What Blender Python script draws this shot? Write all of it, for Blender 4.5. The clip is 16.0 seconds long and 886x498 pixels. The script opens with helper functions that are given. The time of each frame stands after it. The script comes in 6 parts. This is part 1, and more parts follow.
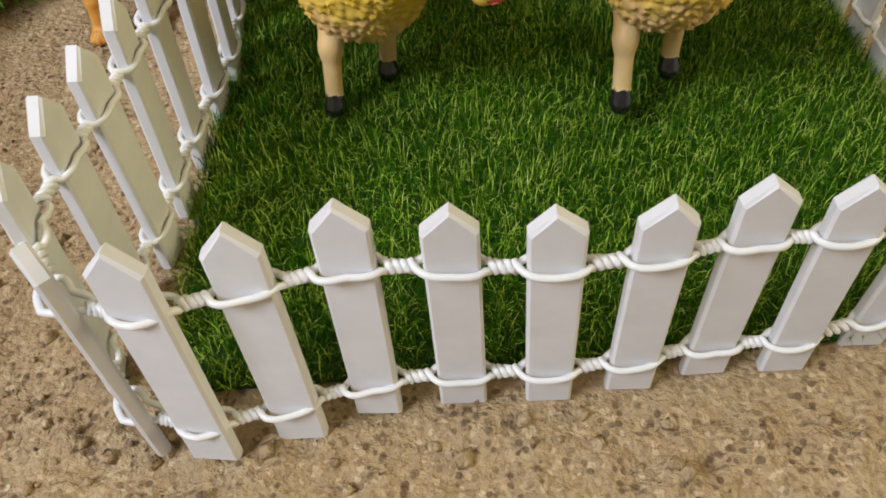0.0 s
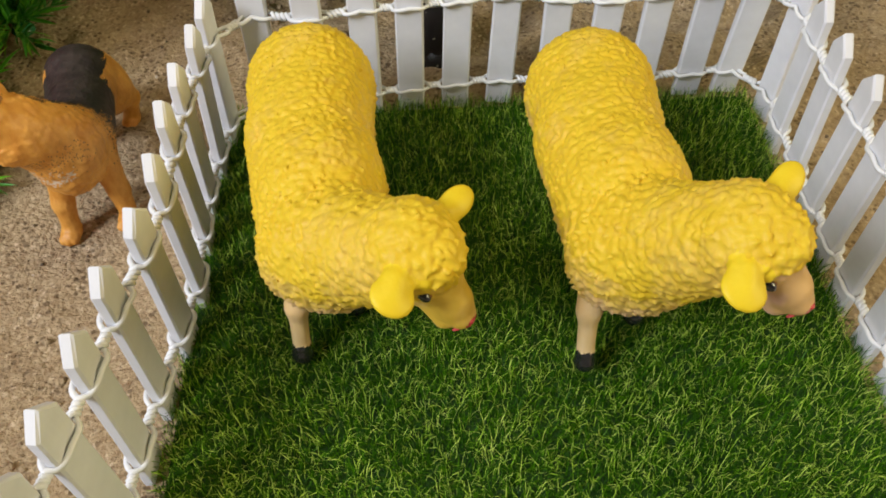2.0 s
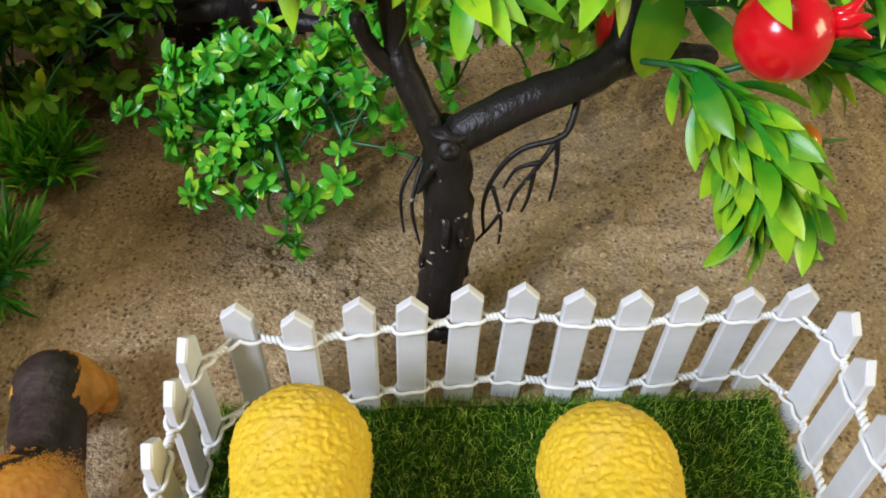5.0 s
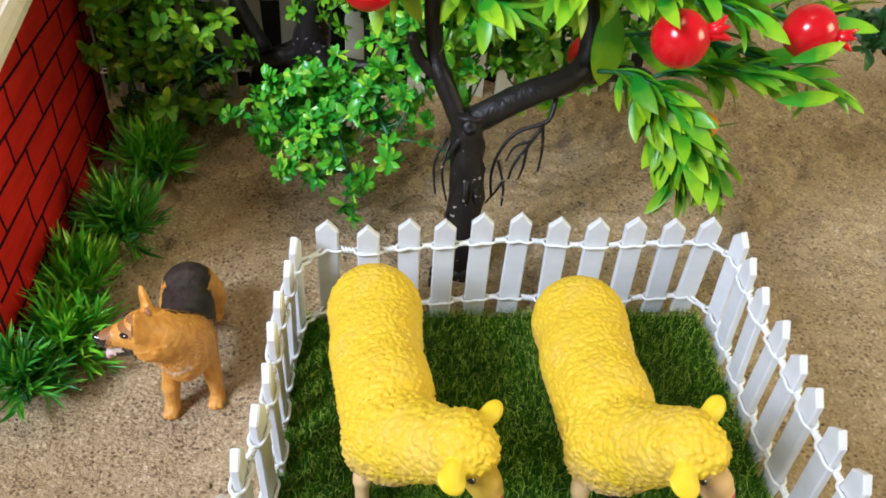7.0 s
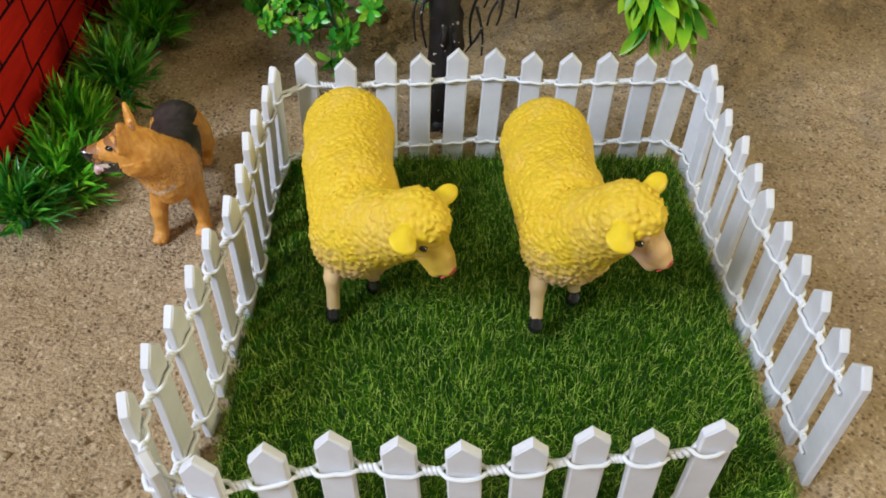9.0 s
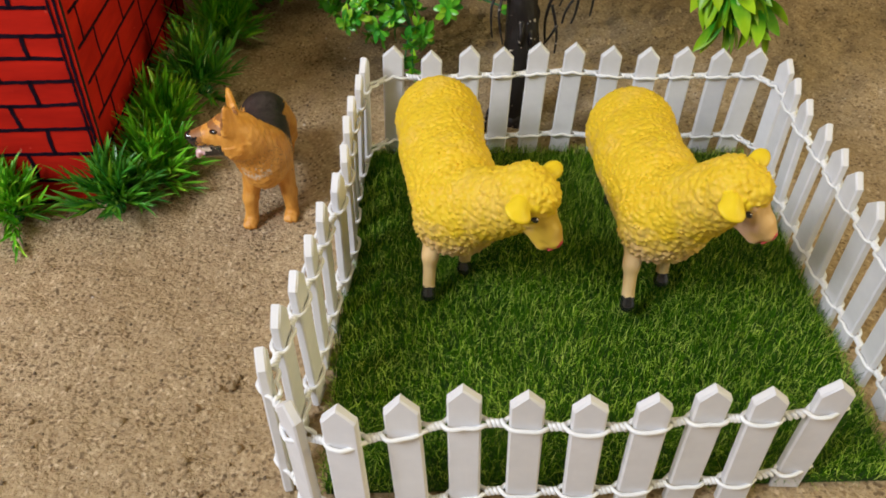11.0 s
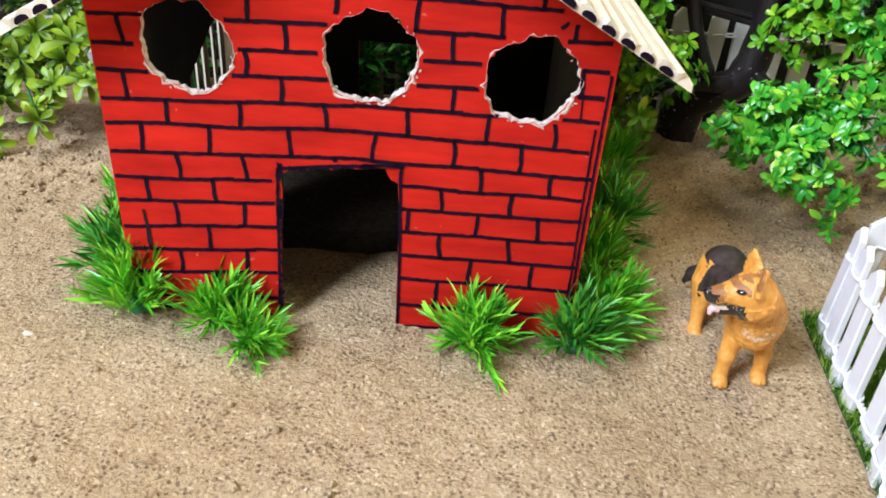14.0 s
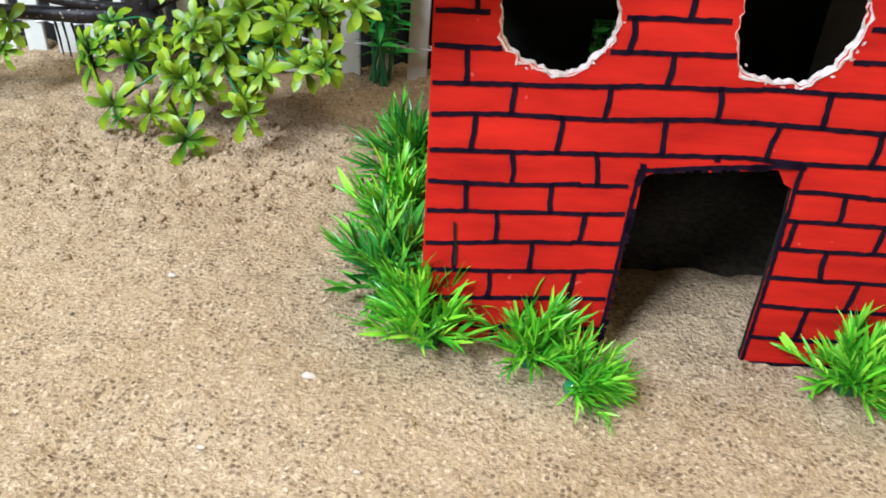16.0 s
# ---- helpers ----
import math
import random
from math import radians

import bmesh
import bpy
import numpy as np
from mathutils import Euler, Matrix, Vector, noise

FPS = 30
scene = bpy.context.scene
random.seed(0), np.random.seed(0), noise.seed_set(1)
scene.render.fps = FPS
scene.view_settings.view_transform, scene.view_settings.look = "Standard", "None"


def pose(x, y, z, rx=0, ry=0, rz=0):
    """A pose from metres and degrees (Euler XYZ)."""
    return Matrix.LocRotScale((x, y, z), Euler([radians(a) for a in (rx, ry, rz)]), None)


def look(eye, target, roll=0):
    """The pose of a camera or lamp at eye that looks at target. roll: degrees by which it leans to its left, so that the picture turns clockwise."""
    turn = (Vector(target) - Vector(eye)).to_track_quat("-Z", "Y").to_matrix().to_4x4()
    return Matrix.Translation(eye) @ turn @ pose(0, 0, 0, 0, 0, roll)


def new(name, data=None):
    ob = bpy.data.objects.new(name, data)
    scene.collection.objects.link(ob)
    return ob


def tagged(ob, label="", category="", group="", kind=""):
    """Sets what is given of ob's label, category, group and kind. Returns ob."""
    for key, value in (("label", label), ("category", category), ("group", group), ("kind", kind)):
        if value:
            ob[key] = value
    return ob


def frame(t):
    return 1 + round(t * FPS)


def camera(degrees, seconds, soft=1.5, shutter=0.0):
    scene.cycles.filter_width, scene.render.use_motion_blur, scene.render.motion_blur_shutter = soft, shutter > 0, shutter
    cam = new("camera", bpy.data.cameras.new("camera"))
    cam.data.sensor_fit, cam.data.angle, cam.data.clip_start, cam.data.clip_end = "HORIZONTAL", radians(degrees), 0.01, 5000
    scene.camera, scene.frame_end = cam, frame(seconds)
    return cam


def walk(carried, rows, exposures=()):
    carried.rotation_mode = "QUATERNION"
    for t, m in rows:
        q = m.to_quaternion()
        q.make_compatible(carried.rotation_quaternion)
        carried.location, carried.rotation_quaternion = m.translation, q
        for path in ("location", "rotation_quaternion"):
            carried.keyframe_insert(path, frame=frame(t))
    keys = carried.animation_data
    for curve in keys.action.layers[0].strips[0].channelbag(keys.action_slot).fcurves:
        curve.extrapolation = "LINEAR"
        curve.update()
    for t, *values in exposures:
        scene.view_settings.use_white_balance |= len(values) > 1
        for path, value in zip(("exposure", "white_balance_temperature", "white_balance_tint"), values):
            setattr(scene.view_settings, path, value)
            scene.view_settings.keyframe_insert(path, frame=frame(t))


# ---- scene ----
cam = camera(59.0, 16.0, soft=1.8)
METRES, EYE, TILT, LEAN, TURN = 0.9, 0.155, -47.5, 1.0, 0.0
ROWS = [
    (0.0, -0.00069, -0.00009, -0.00069, -0.168, -0.147, 0.149),
    (0.5, 0.00028, -0.00032, 0.01530, -0.690, 0.334, -0.261),
    (1.0, 0.00162, -0.00738, 0.03504, -0.855, 0.393, -0.380),
    (1.5, 0.00826, -0.00700, 0.06255, -0.962, -0.253, -0.360),
    (2.0, 0.00585, -0.00103, 0.08690, -1.151, -1.362, -0.252),
    (2.5, 0.01236, 0.01152, 0.09639, -1.133, -2.879, -0.200),
    (3.0, 0.01134, 0.02905, 0.09814, -0.998, -4.393, 0.013),
    (3.5, 0.01960, 0.04168, 0.11894, -0.598, -4.721, 0.077),
    (4.0, 0.01252, 0.04635, 0.14676, -1.598, -3.951, -0.589),
    (4.5, 0.00472, 0.04096, 0.18083, -1.535, -1.330, -1.458),
    (4.7, 0.00351, 0.03730, 0.19141, -1.388, -0.168, -1.856),
    (6.8, -0.01807, -0.09046, 0.11986, -2.849, 10.136, -2.536),
    (7.0, -0.02020, -0.09666, 0.10452, -2.881, 9.619, -2.334),
    (7.5, -0.02307, -0.11078, 0.07468, -2.679, 8.181, -2.043),
    (8.0, -0.00488, -0.11490, 0.04516, -2.239, 6.705, -2.066),
    (8.2, 0.00276, -0.11747, 0.04146, -2.101, 6.064, -2.209),
    (10.3, 0.01062, -0.07766, 0.03744, 0.316, 6.737, -2.592),
    (10.5, 0.00031, -0.08339, 0.03507, 0.067, 6.902, -2.693),
    (11.0, -0.02894, -0.11214, 0.01642, -0.319, 7.866, -3.109),
    (11.5, -0.06525, -0.14204, 0.00619, -0.112, 9.671, -4.265),
    (12.0, -0.10760, -0.15503, 0.00671, 0.357, 11.318, -5.765),
    (12.5, -0.13964, -0.15007, 0.00119, 1.114, 12.427, -7.246),
    (13.0, -0.17531, -0.14797, 0.00010, 2.049, 13.425, -8.551),
    (13.5, -0.20988, -0.13611, 0.00490, 2.743, 14.410, -9.592),
    (14.0, -0.24815, -0.11103, 0.01799, 3.296, 15.049, -10.574),
    (14.5, -0.29145, -0.09219, 0.03022, 3.986, 15.518, -11.377),
    (15.0, -0.34268, -0.08577, 0.02793, 4.625, 15.558, -11.768),
    (15.5, -0.38188, -0.07565, 0.02309, 4.954, 15.069, -11.496),
    (16.0, -0.40898, -0.04632, 0.02115, 4.624, 14.431, -10.682),
]
EXPOSURES = [(0.0, -0.82, 6500, 10), (1.5, -0.74, 6500, 10), (3.5, -0.76, 6400, 10), (4.7, -0.55, 6100, 10), (7.0, -0.36, 5750, 9), (8.2, -0.74, 5700, 9), (10.3, -0.70, 6400, 10), (11.0, -0.76, 6600, 10), (12.0, -0.64, 6900, 10), (13.0, -0.29, 6700, 10), (13.6, -0.16, 6000, 9), (14.6, 0.04, 5750, 9), (16.0, -0.02, 5650, 9)]
walk(cam, [(t, pose(0, 0, EYE, TILT, LEAN, TURN) @ pose(METRES * x, METRES * y, METRES * z, 90 + pitch, roll, yaw)) for t, x, y, z, yaw, pitch, roll in ROWS], EXPOSURES)

# ---- light ----
world = bpy.data.worlds.new("room_air")
world.use_nodes = True
world.node_tree.nodes["Background"].inputs[0].default_value = (0.9, 0.92, 1.0, 1)
world.node_tree.nodes["Background"].inputs[1].default_value = 0.05
scene.world = world


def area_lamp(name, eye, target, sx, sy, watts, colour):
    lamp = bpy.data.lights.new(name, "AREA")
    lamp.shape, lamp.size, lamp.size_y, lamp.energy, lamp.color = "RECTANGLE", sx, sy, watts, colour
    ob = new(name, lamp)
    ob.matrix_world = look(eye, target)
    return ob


# key lamp for an unseen source, set front left as the shadows fall
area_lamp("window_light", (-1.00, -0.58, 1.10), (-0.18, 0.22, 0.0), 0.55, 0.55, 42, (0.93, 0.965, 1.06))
# added warm fill from the right, brightens shaded picket faces; no source known
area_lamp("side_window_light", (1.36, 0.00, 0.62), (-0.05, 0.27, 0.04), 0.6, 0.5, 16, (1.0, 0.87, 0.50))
# added warm fill from above for the shaded ground; no fixture known
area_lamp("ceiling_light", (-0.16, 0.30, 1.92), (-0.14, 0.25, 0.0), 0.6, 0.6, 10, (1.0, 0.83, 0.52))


# ---- materials ----
class Nodes:
    """A short way to write a node material."""

    def __init__(self, name, rough=0.6):
        self.m = bpy.data.materials.new(name)
        self.m.use_nodes = True
        self.t = self.m.node_tree
        self.b = self.t.nodes["Principled BSDF"]
        self.b.inputs["Roughness"].default_value = rough
        self.co = self.t.nodes.new("ShaderNodeTexCoord").outputs["Object"]

    def link(self, a, b):
        self.t.links.new(a, b)

    def noise(self, scale, detail=3, rough=0.55, co=None):
        n = self.t.nodes.new("ShaderNodeTexNoise")
        n.inputs["Scale"].default_value, n.inputs["Detail"].default_value = scale, detail
        n.inputs["Roughness"].default_value = rough
        self.link(co or self.co, n.inputs["Vector"])
        return n.outputs[0]

    def cells(self, scale, feature="F1"):
        n = self.t.nodes.new("ShaderNodeTexVoronoi")
        n.feature = feature
        n.inputs["Scale"].default_value = scale
        self.link(self.co, n.inputs["Vector"])
        return n

    def stretch(self, x, y, z):
        n = self.t.nodes.new("ShaderNodeMapping")
        n.inputs["Scale"].default_value = (x, y, z)
        self.link(self.co, n.inputs["Vector"])
        return n.outputs[0]

    def ramp(self, fac, *stops):
        n = self.t.nodes.new("ShaderNodeValToRGB")
        el = n.color_ramp.elements
        while len(el) < len(stops):
            el.new(0.5)
        for e, (p, c) in zip(el, stops):
            e.position = p
            e.color = (*c, 1) if len(c) == 3 else c
        self.link(fac, n.inputs[0])
        return n.outputs[0]

    def mix(self, fac, a, b, kind="MIX"):
        n = self.t.nodes.new("ShaderNodeMix")
        n.data_type, n.blend_type = "RGBA", kind
        for v, i in ((fac, 0), (a, 6), (b, 7)):
            if isinstance(v, (int, float)):
                n.inputs[i].default_value = v
            elif isinstance(v, tuple):
                n.inputs[i].default_value = (*v, 1)
            else:
                self.link(v, n.inputs[i])
        return n.outputs[2]

    def math(self, op, a, b=0.0):
        n = self.t.nodes.new("ShaderNodeMath")
        n.operation = op
        for v, i in ((a, 0), (b, 1)):
            if isinstance(v, (int, float)):
                n.inputs[i].default_value = v
            else:
                self.link(v, n.inputs[i])
        return n.outputs[0]

    def island(self):
        return self.t.nodes.new("ShaderNodeNewGeometry").outputs["Random Per Island"]

    def own(self):
        return self.t.nodes.new("ShaderNodeObjectInfo").outputs["Random"]

    def xyz(self):
        n = self.t.nodes.new("ShaderNodeSeparateXYZ")
        self.link(self.co, n.inputs[0])
        return n.outputs

    def bump(self, height, depth, strength=1.0):
        n = self.t.nodes.new("ShaderNodeBump")
        n.inputs["Distance"].default_value, n.inputs["Strength"].default_value = depth, strength
        self.link(height, n.inputs["Height"])
        if self.b.inputs["Normal"].links:
            self.link(self.b.inputs["Normal"].links[0].from_socket, n.inputs["Normal"])
        self.link(n.outputs[0], self.b.inputs["Normal"])

    def colour(self, c):
        if isinstance(c, tuple):
            self.b.inputs["Base Color"].default_value = (*c, 1)
        else:
            self.link(c, self.b.inputs["Base Color"])
        return self

    def set(self, name, v):
        if isinstance(v, (int, float)):
            self.b.inputs[name].default_value = v
        else:
            self.link(v, self.b.inputs[name])
        return self


def sand_material():
    n = Nodes("sand", 0.95)
    grain = n.cells(760)
    tone = n.ramp(grain.outputs["Color"], (0.0, (0.33, 0.226, 0.130)), (0.25, (0.440, 0.325, 0.193)), (0.75, (0.530, 0.405, 0.249)), (1.0, (0.76, 0.61, 0.42)))
    broad = n.ramp(n.noise(11, 5, 0.6), (0.3, (0.80, 0.76, 0.68)), (0.65, (1.0, 1.0, 1.0)))
    c = n.mix(0.9, tone, broad, "MULTIPLY")
    # shade in the pits between grains, put into the colour as dark spots
    where = n.ramp(n.noise(70, 3), (0.36, (0.10, 0.10, 0.10)), (0.58, (1, 1, 1)))
    for scale, reach in ((430, 0.42), (270, 0.30)):
        cell = n.cells(scale)
        pit = n.ramp(n.math("ADD", cell.outputs["Distance"], n.math("MULTIPLY", n.noise(900, 2), 0.2)), (reach, (1, 1, 1)), (reach + 0.12, (0, 0, 0)))
        some = n.ramp(cell.outputs["Color"], (0.50, (0, 0, 0)), (0.56, (1, 1, 1)))
        c = n.mix(n.math("MULTIPLY", n.math("MULTIPLY", pit, some), n.math("MULTIPLY", where, 0.85)), c, (0.15, 0.10, 0.058))
    fine = n.ramp(n.noise(640, 2, 0.5), (0.585, (0, 0, 0)), (0.64, (0.4, 0.4, 0.4)))
    c = n.mix(n.math("MULTIPLY", fine, where), c, (0.17, 0.115, 0.068))
    dark = n.ramp(n.noise(230, 3, 0.6), (0.66, (0, 0, 0)), (0.72, (1, 1, 1)))
    c = n.mix(n.math("MULTIPLY", dark, 0.35), c, (0.19, 0.13, 0.075))
    n.colour(c)
    n.set("Specular IOR Level", 0.12)
    n.bump(n.noise(1300, 3, 0.7), 0.0006, 0.6)
    n.bump(n.noise(520, 3, 0.55), 0.0020, 1.0)
    return n.m


def plain(name, a, b, scale, rough, bump=0.0, bscale=None, spec=0.5, own=0.0, island=0.0, sss=0.0, coat=0.0):
    n = Nodes(name, rough)
    c = n.mix(n.ramp(n.noise(scale, 4), (0.3, (0, 0, 0)), (0.7, (1, 1, 1))), a, b)
    if own or island:
        r = n.own() if own else n.island()
        k = own or island
        c = n.mix(1.0, c, n.ramp(r, (0.0, (1 - k, 1 - k, 1 - k)), (1.0, (1 + k, 1 + k, 1 + k))), "MULTIPLY")
    n.colour(c).set("Specular IOR Level", spec)
    n.set("Roughness", n.math("ADD", n.math("MULTIPLY", n.noise(scale * 3), 0.18), rough - 0.09))
    if coat:
        n.set("Coat Weight", coat).set("Coat Roughness", 0.12)
    if sss:
        n.set("Subsurface Weight", sss)
        n.b.inputs["Subsurface Radius"].default_value = (0.002, 0.0015, 0.0006)
    if bump:
        n.bump(n.noise(bscale or scale * 6, 4), bump, 0.6)
    return n.m


def picket_material():
    n = Nodes("white_painted_wood", 0.55)
    grainy = n.noise(220, 3, 0.6, n.stretch(1, 1, 0.08))
    c = n.mix(n.ramp(n.noise(90, 3), (0.35, (0, 0, 0)), (0.7, (1, 1, 1))), (0.73, 0.74, 0.775), (0.81, 0.82, 0.855))
    c = n.mix(1.0, c, n.ramp(n.own(), (0.0, (0.95, 0.945, 0.93)), (1.0, (1.0, 1.0, 1.0))), "MULTIPLY")
    n.colour(c)
    n.bump(grainy, 0.0003, 0.45)
    return n.m


def leaf_material(name, dark, light, tip, rough=0.38, k=0.35, own=False):
    """Moulded plastic leaf: lighter islands, fine mottling, some light through it."""
    n = Nodes(name, rough)
    r = n.own() if own else n.island()
    c = n.mix(r, dark, light)
    c = n.mix(n.ramp(n.math("FRACT", n.math("MULTIPLY", r, 7.31)), (0.72, (0, 0, 0)), (1.0, (1, 1, 1))), c, tip)
    c = n.mix(k, c, n.ramp(n.noise(140, 3), (0.3, (0.55, 0.6, 0.5)), (0.7, (1, 1, 1))), "MULTIPLY")
    n.colour(c).set("Transmission Weight", 0.0).set("Specular IOR Level", 0.55)
    n.set("Subsurface Weight", 0.15)
    n.b.inputs["Subsurface Radius"].default_value = (0.002, 0.004, 0.001)
    n.bump(n.noise(600, 2), 0.0002, 0.3)
    return n.m


def lime_material():
    """Moulded leaf, deep green at the heart of its rosette and yellow green to the tip."""
    n = Nodes("lime_green_leaf", 0.42)
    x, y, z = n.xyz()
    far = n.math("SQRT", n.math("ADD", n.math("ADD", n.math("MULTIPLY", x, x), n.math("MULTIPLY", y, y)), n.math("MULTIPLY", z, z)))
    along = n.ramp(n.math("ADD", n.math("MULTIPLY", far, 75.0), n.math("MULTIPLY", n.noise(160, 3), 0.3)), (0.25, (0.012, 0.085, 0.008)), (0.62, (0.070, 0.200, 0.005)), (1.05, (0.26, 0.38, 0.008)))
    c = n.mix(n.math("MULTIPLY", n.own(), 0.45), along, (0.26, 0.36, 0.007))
    n.colour(n.mix(1.0, c, n.ramp(n.island(), (0.0, (0.72, 0.78, 0.7)), (1.0, (1.1, 1.1, 1.0))), "MULTIPLY"))
    n.set("Specular IOR Level", 0.4).set("Subsurface Weight", 0.12)
    n.b.inputs["Subsurface Radius"].default_value = (0.002, 0.004, 0.001)
    n.bump(n.noise(600, 2), 0.0002, 0.3)
    return n.m


def broad_leaf_material():
    """Long plastic leaf, mid green at the stalk and yellow green towards the tip."""
    n = Nodes("glossy_broad_leaf", 0.34)
    x, y, z = n.xyz()
    c = n.mix(n.own(), (0.022, 0.24, 0.016), (0.11, 0.46, 0.016))
    tip = n.ramp(n.math("ADD", x, n.math("MULTIPLY", n.noise(3, 3), 0.5)), (0.70, (0, 0, 0)), (1.30, (1, 1, 1)))
    c = n.mix(n.math("MULTIPLY", tip, n.ramp(n.math("FRACT", n.math("MULTIPLY", n.own(), 5.7)), (0.0, (0.3, 0.3, 0.3)), (1.0, (1, 1, 1)))), c, (0.40, 0.64, 0.012))
    n.colour(c).set("Specular IOR Level", 0.45).set("Subsurface Weight", 0.12)
    n.b.inputs["Subsurface Radius"].default_value = (0.002, 0.004, 0.001)
    n.bump(n.noise(14, 3, 0.6, n.stretch(0.3, 3, 1)), 0.0002, 0.3)
    return n.m


def blade_material():
    n = Nodes("green_turf_fibre", 0.42)
    r = n.island()
    c = n.ramp(r, (0.0, (0.014, 0.070, 0.001)), (0.55, (0.046, 0.168, 0.002)), (0.75, (0.115, 0.295, 0.004)), (0.81, (0.46, 0.74, 0.06)), (1.0, (0.72, 0.90, 0.20)))
    n.colour(n.mix(0.6, c, n.ramp(n.noise(45, 3), (0.3, (0.6, 0.62, 0.5)), (0.7, (1, 1, 1))), "MULTIPLY"))
    n.set("Specular IOR Level", 0.1)
    return n.m


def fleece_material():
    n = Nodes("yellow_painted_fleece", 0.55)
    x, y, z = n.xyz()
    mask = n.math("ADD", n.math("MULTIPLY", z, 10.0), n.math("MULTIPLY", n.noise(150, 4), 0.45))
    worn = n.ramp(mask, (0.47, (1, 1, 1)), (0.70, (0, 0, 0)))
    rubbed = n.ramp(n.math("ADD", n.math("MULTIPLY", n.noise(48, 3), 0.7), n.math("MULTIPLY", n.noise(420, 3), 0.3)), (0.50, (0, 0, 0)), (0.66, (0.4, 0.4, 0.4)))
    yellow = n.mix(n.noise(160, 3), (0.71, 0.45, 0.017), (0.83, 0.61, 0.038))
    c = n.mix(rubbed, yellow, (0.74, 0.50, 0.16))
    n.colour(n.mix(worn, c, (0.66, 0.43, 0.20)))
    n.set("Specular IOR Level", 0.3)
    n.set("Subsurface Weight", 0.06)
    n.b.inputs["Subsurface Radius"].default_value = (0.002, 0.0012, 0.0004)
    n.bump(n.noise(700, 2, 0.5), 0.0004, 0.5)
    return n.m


def face_material(name, a, b):
    n = Nodes(name, 0.45)
    pale = n.ramp(n.noise(70, 3), (0.42, (0, 0, 0)), (0.62, (1, 1, 1)))
    n.colour(n.mix(pale, a, b)).set("Specular IOR Level", 0.4)
    n.bump(n.noise(260, 3), 0.0004, 0.4)
    return n.m


def red_card_material():
    n = Nodes("red_painted_card", 0.7)
    c = n.mix(n.ramp(n.noise(30, 5, 0.65, n.stretch(0.6, 1, 3.0)), (0.32, (0, 0, 0)), (0.7, (1, 1, 1))), (0.37, 0.009, 0.005), (0.61, 0.020, 0.009))
    n.colour(n.mix(n.ramp(n.noise(160, 2), (0.73, (0, 0, 0)), (0.78, (1, 1, 1))), c, (0.72, 0.10, 0.07)))
    n.set("Specular IOR Level", 0.12)
    n.bump(n.noise(120, 4), 0.0005, 0.5)
    return n.m


def bark_material():
    n = Nodes("black_moulded_bark", 0.42)
    ridges = n.noise(190, 4, 0.65, n.stretch(1, 1, 0.35))
    c = n.mix(ridges, (0.006, 0.005, 0.005), (0.026, 0.021, 0.019))
    x, y, z = n.xyz()
    low = n.ramp(z, (0.055, (1, 1, 1)), (0.085, (0, 0, 0)))
    flecks = n.ramp(n.noise(300, 2), (0.68, (0, 0, 0)), (0.71, (1, 1, 1)))
    n.colour(n.mix(n.math("MULTIPLY", low, flecks), c, (0.55, 0.48, 0.38)))
    n.set("Specular IOR Level", 0.4)
    n.bump(ridges, 0.0016, 0.8)
    return n.m


def dog_coat_material():
    n = Nodes("tan_painted_fur", 0.5)
    streak = n.noise(260, 4, 0.6, n.stretch(1, 1, 0.45))
    n.colour(n.mix(n.ramp(streak, (0.35, (0, 0, 0)), (0.65, (1, 1, 1))), (0.62, 0.255, 0.034), (0.78, 0.385, 0.075)))
    n.bump(streak, 0.0004, 0.6)
    return n.m


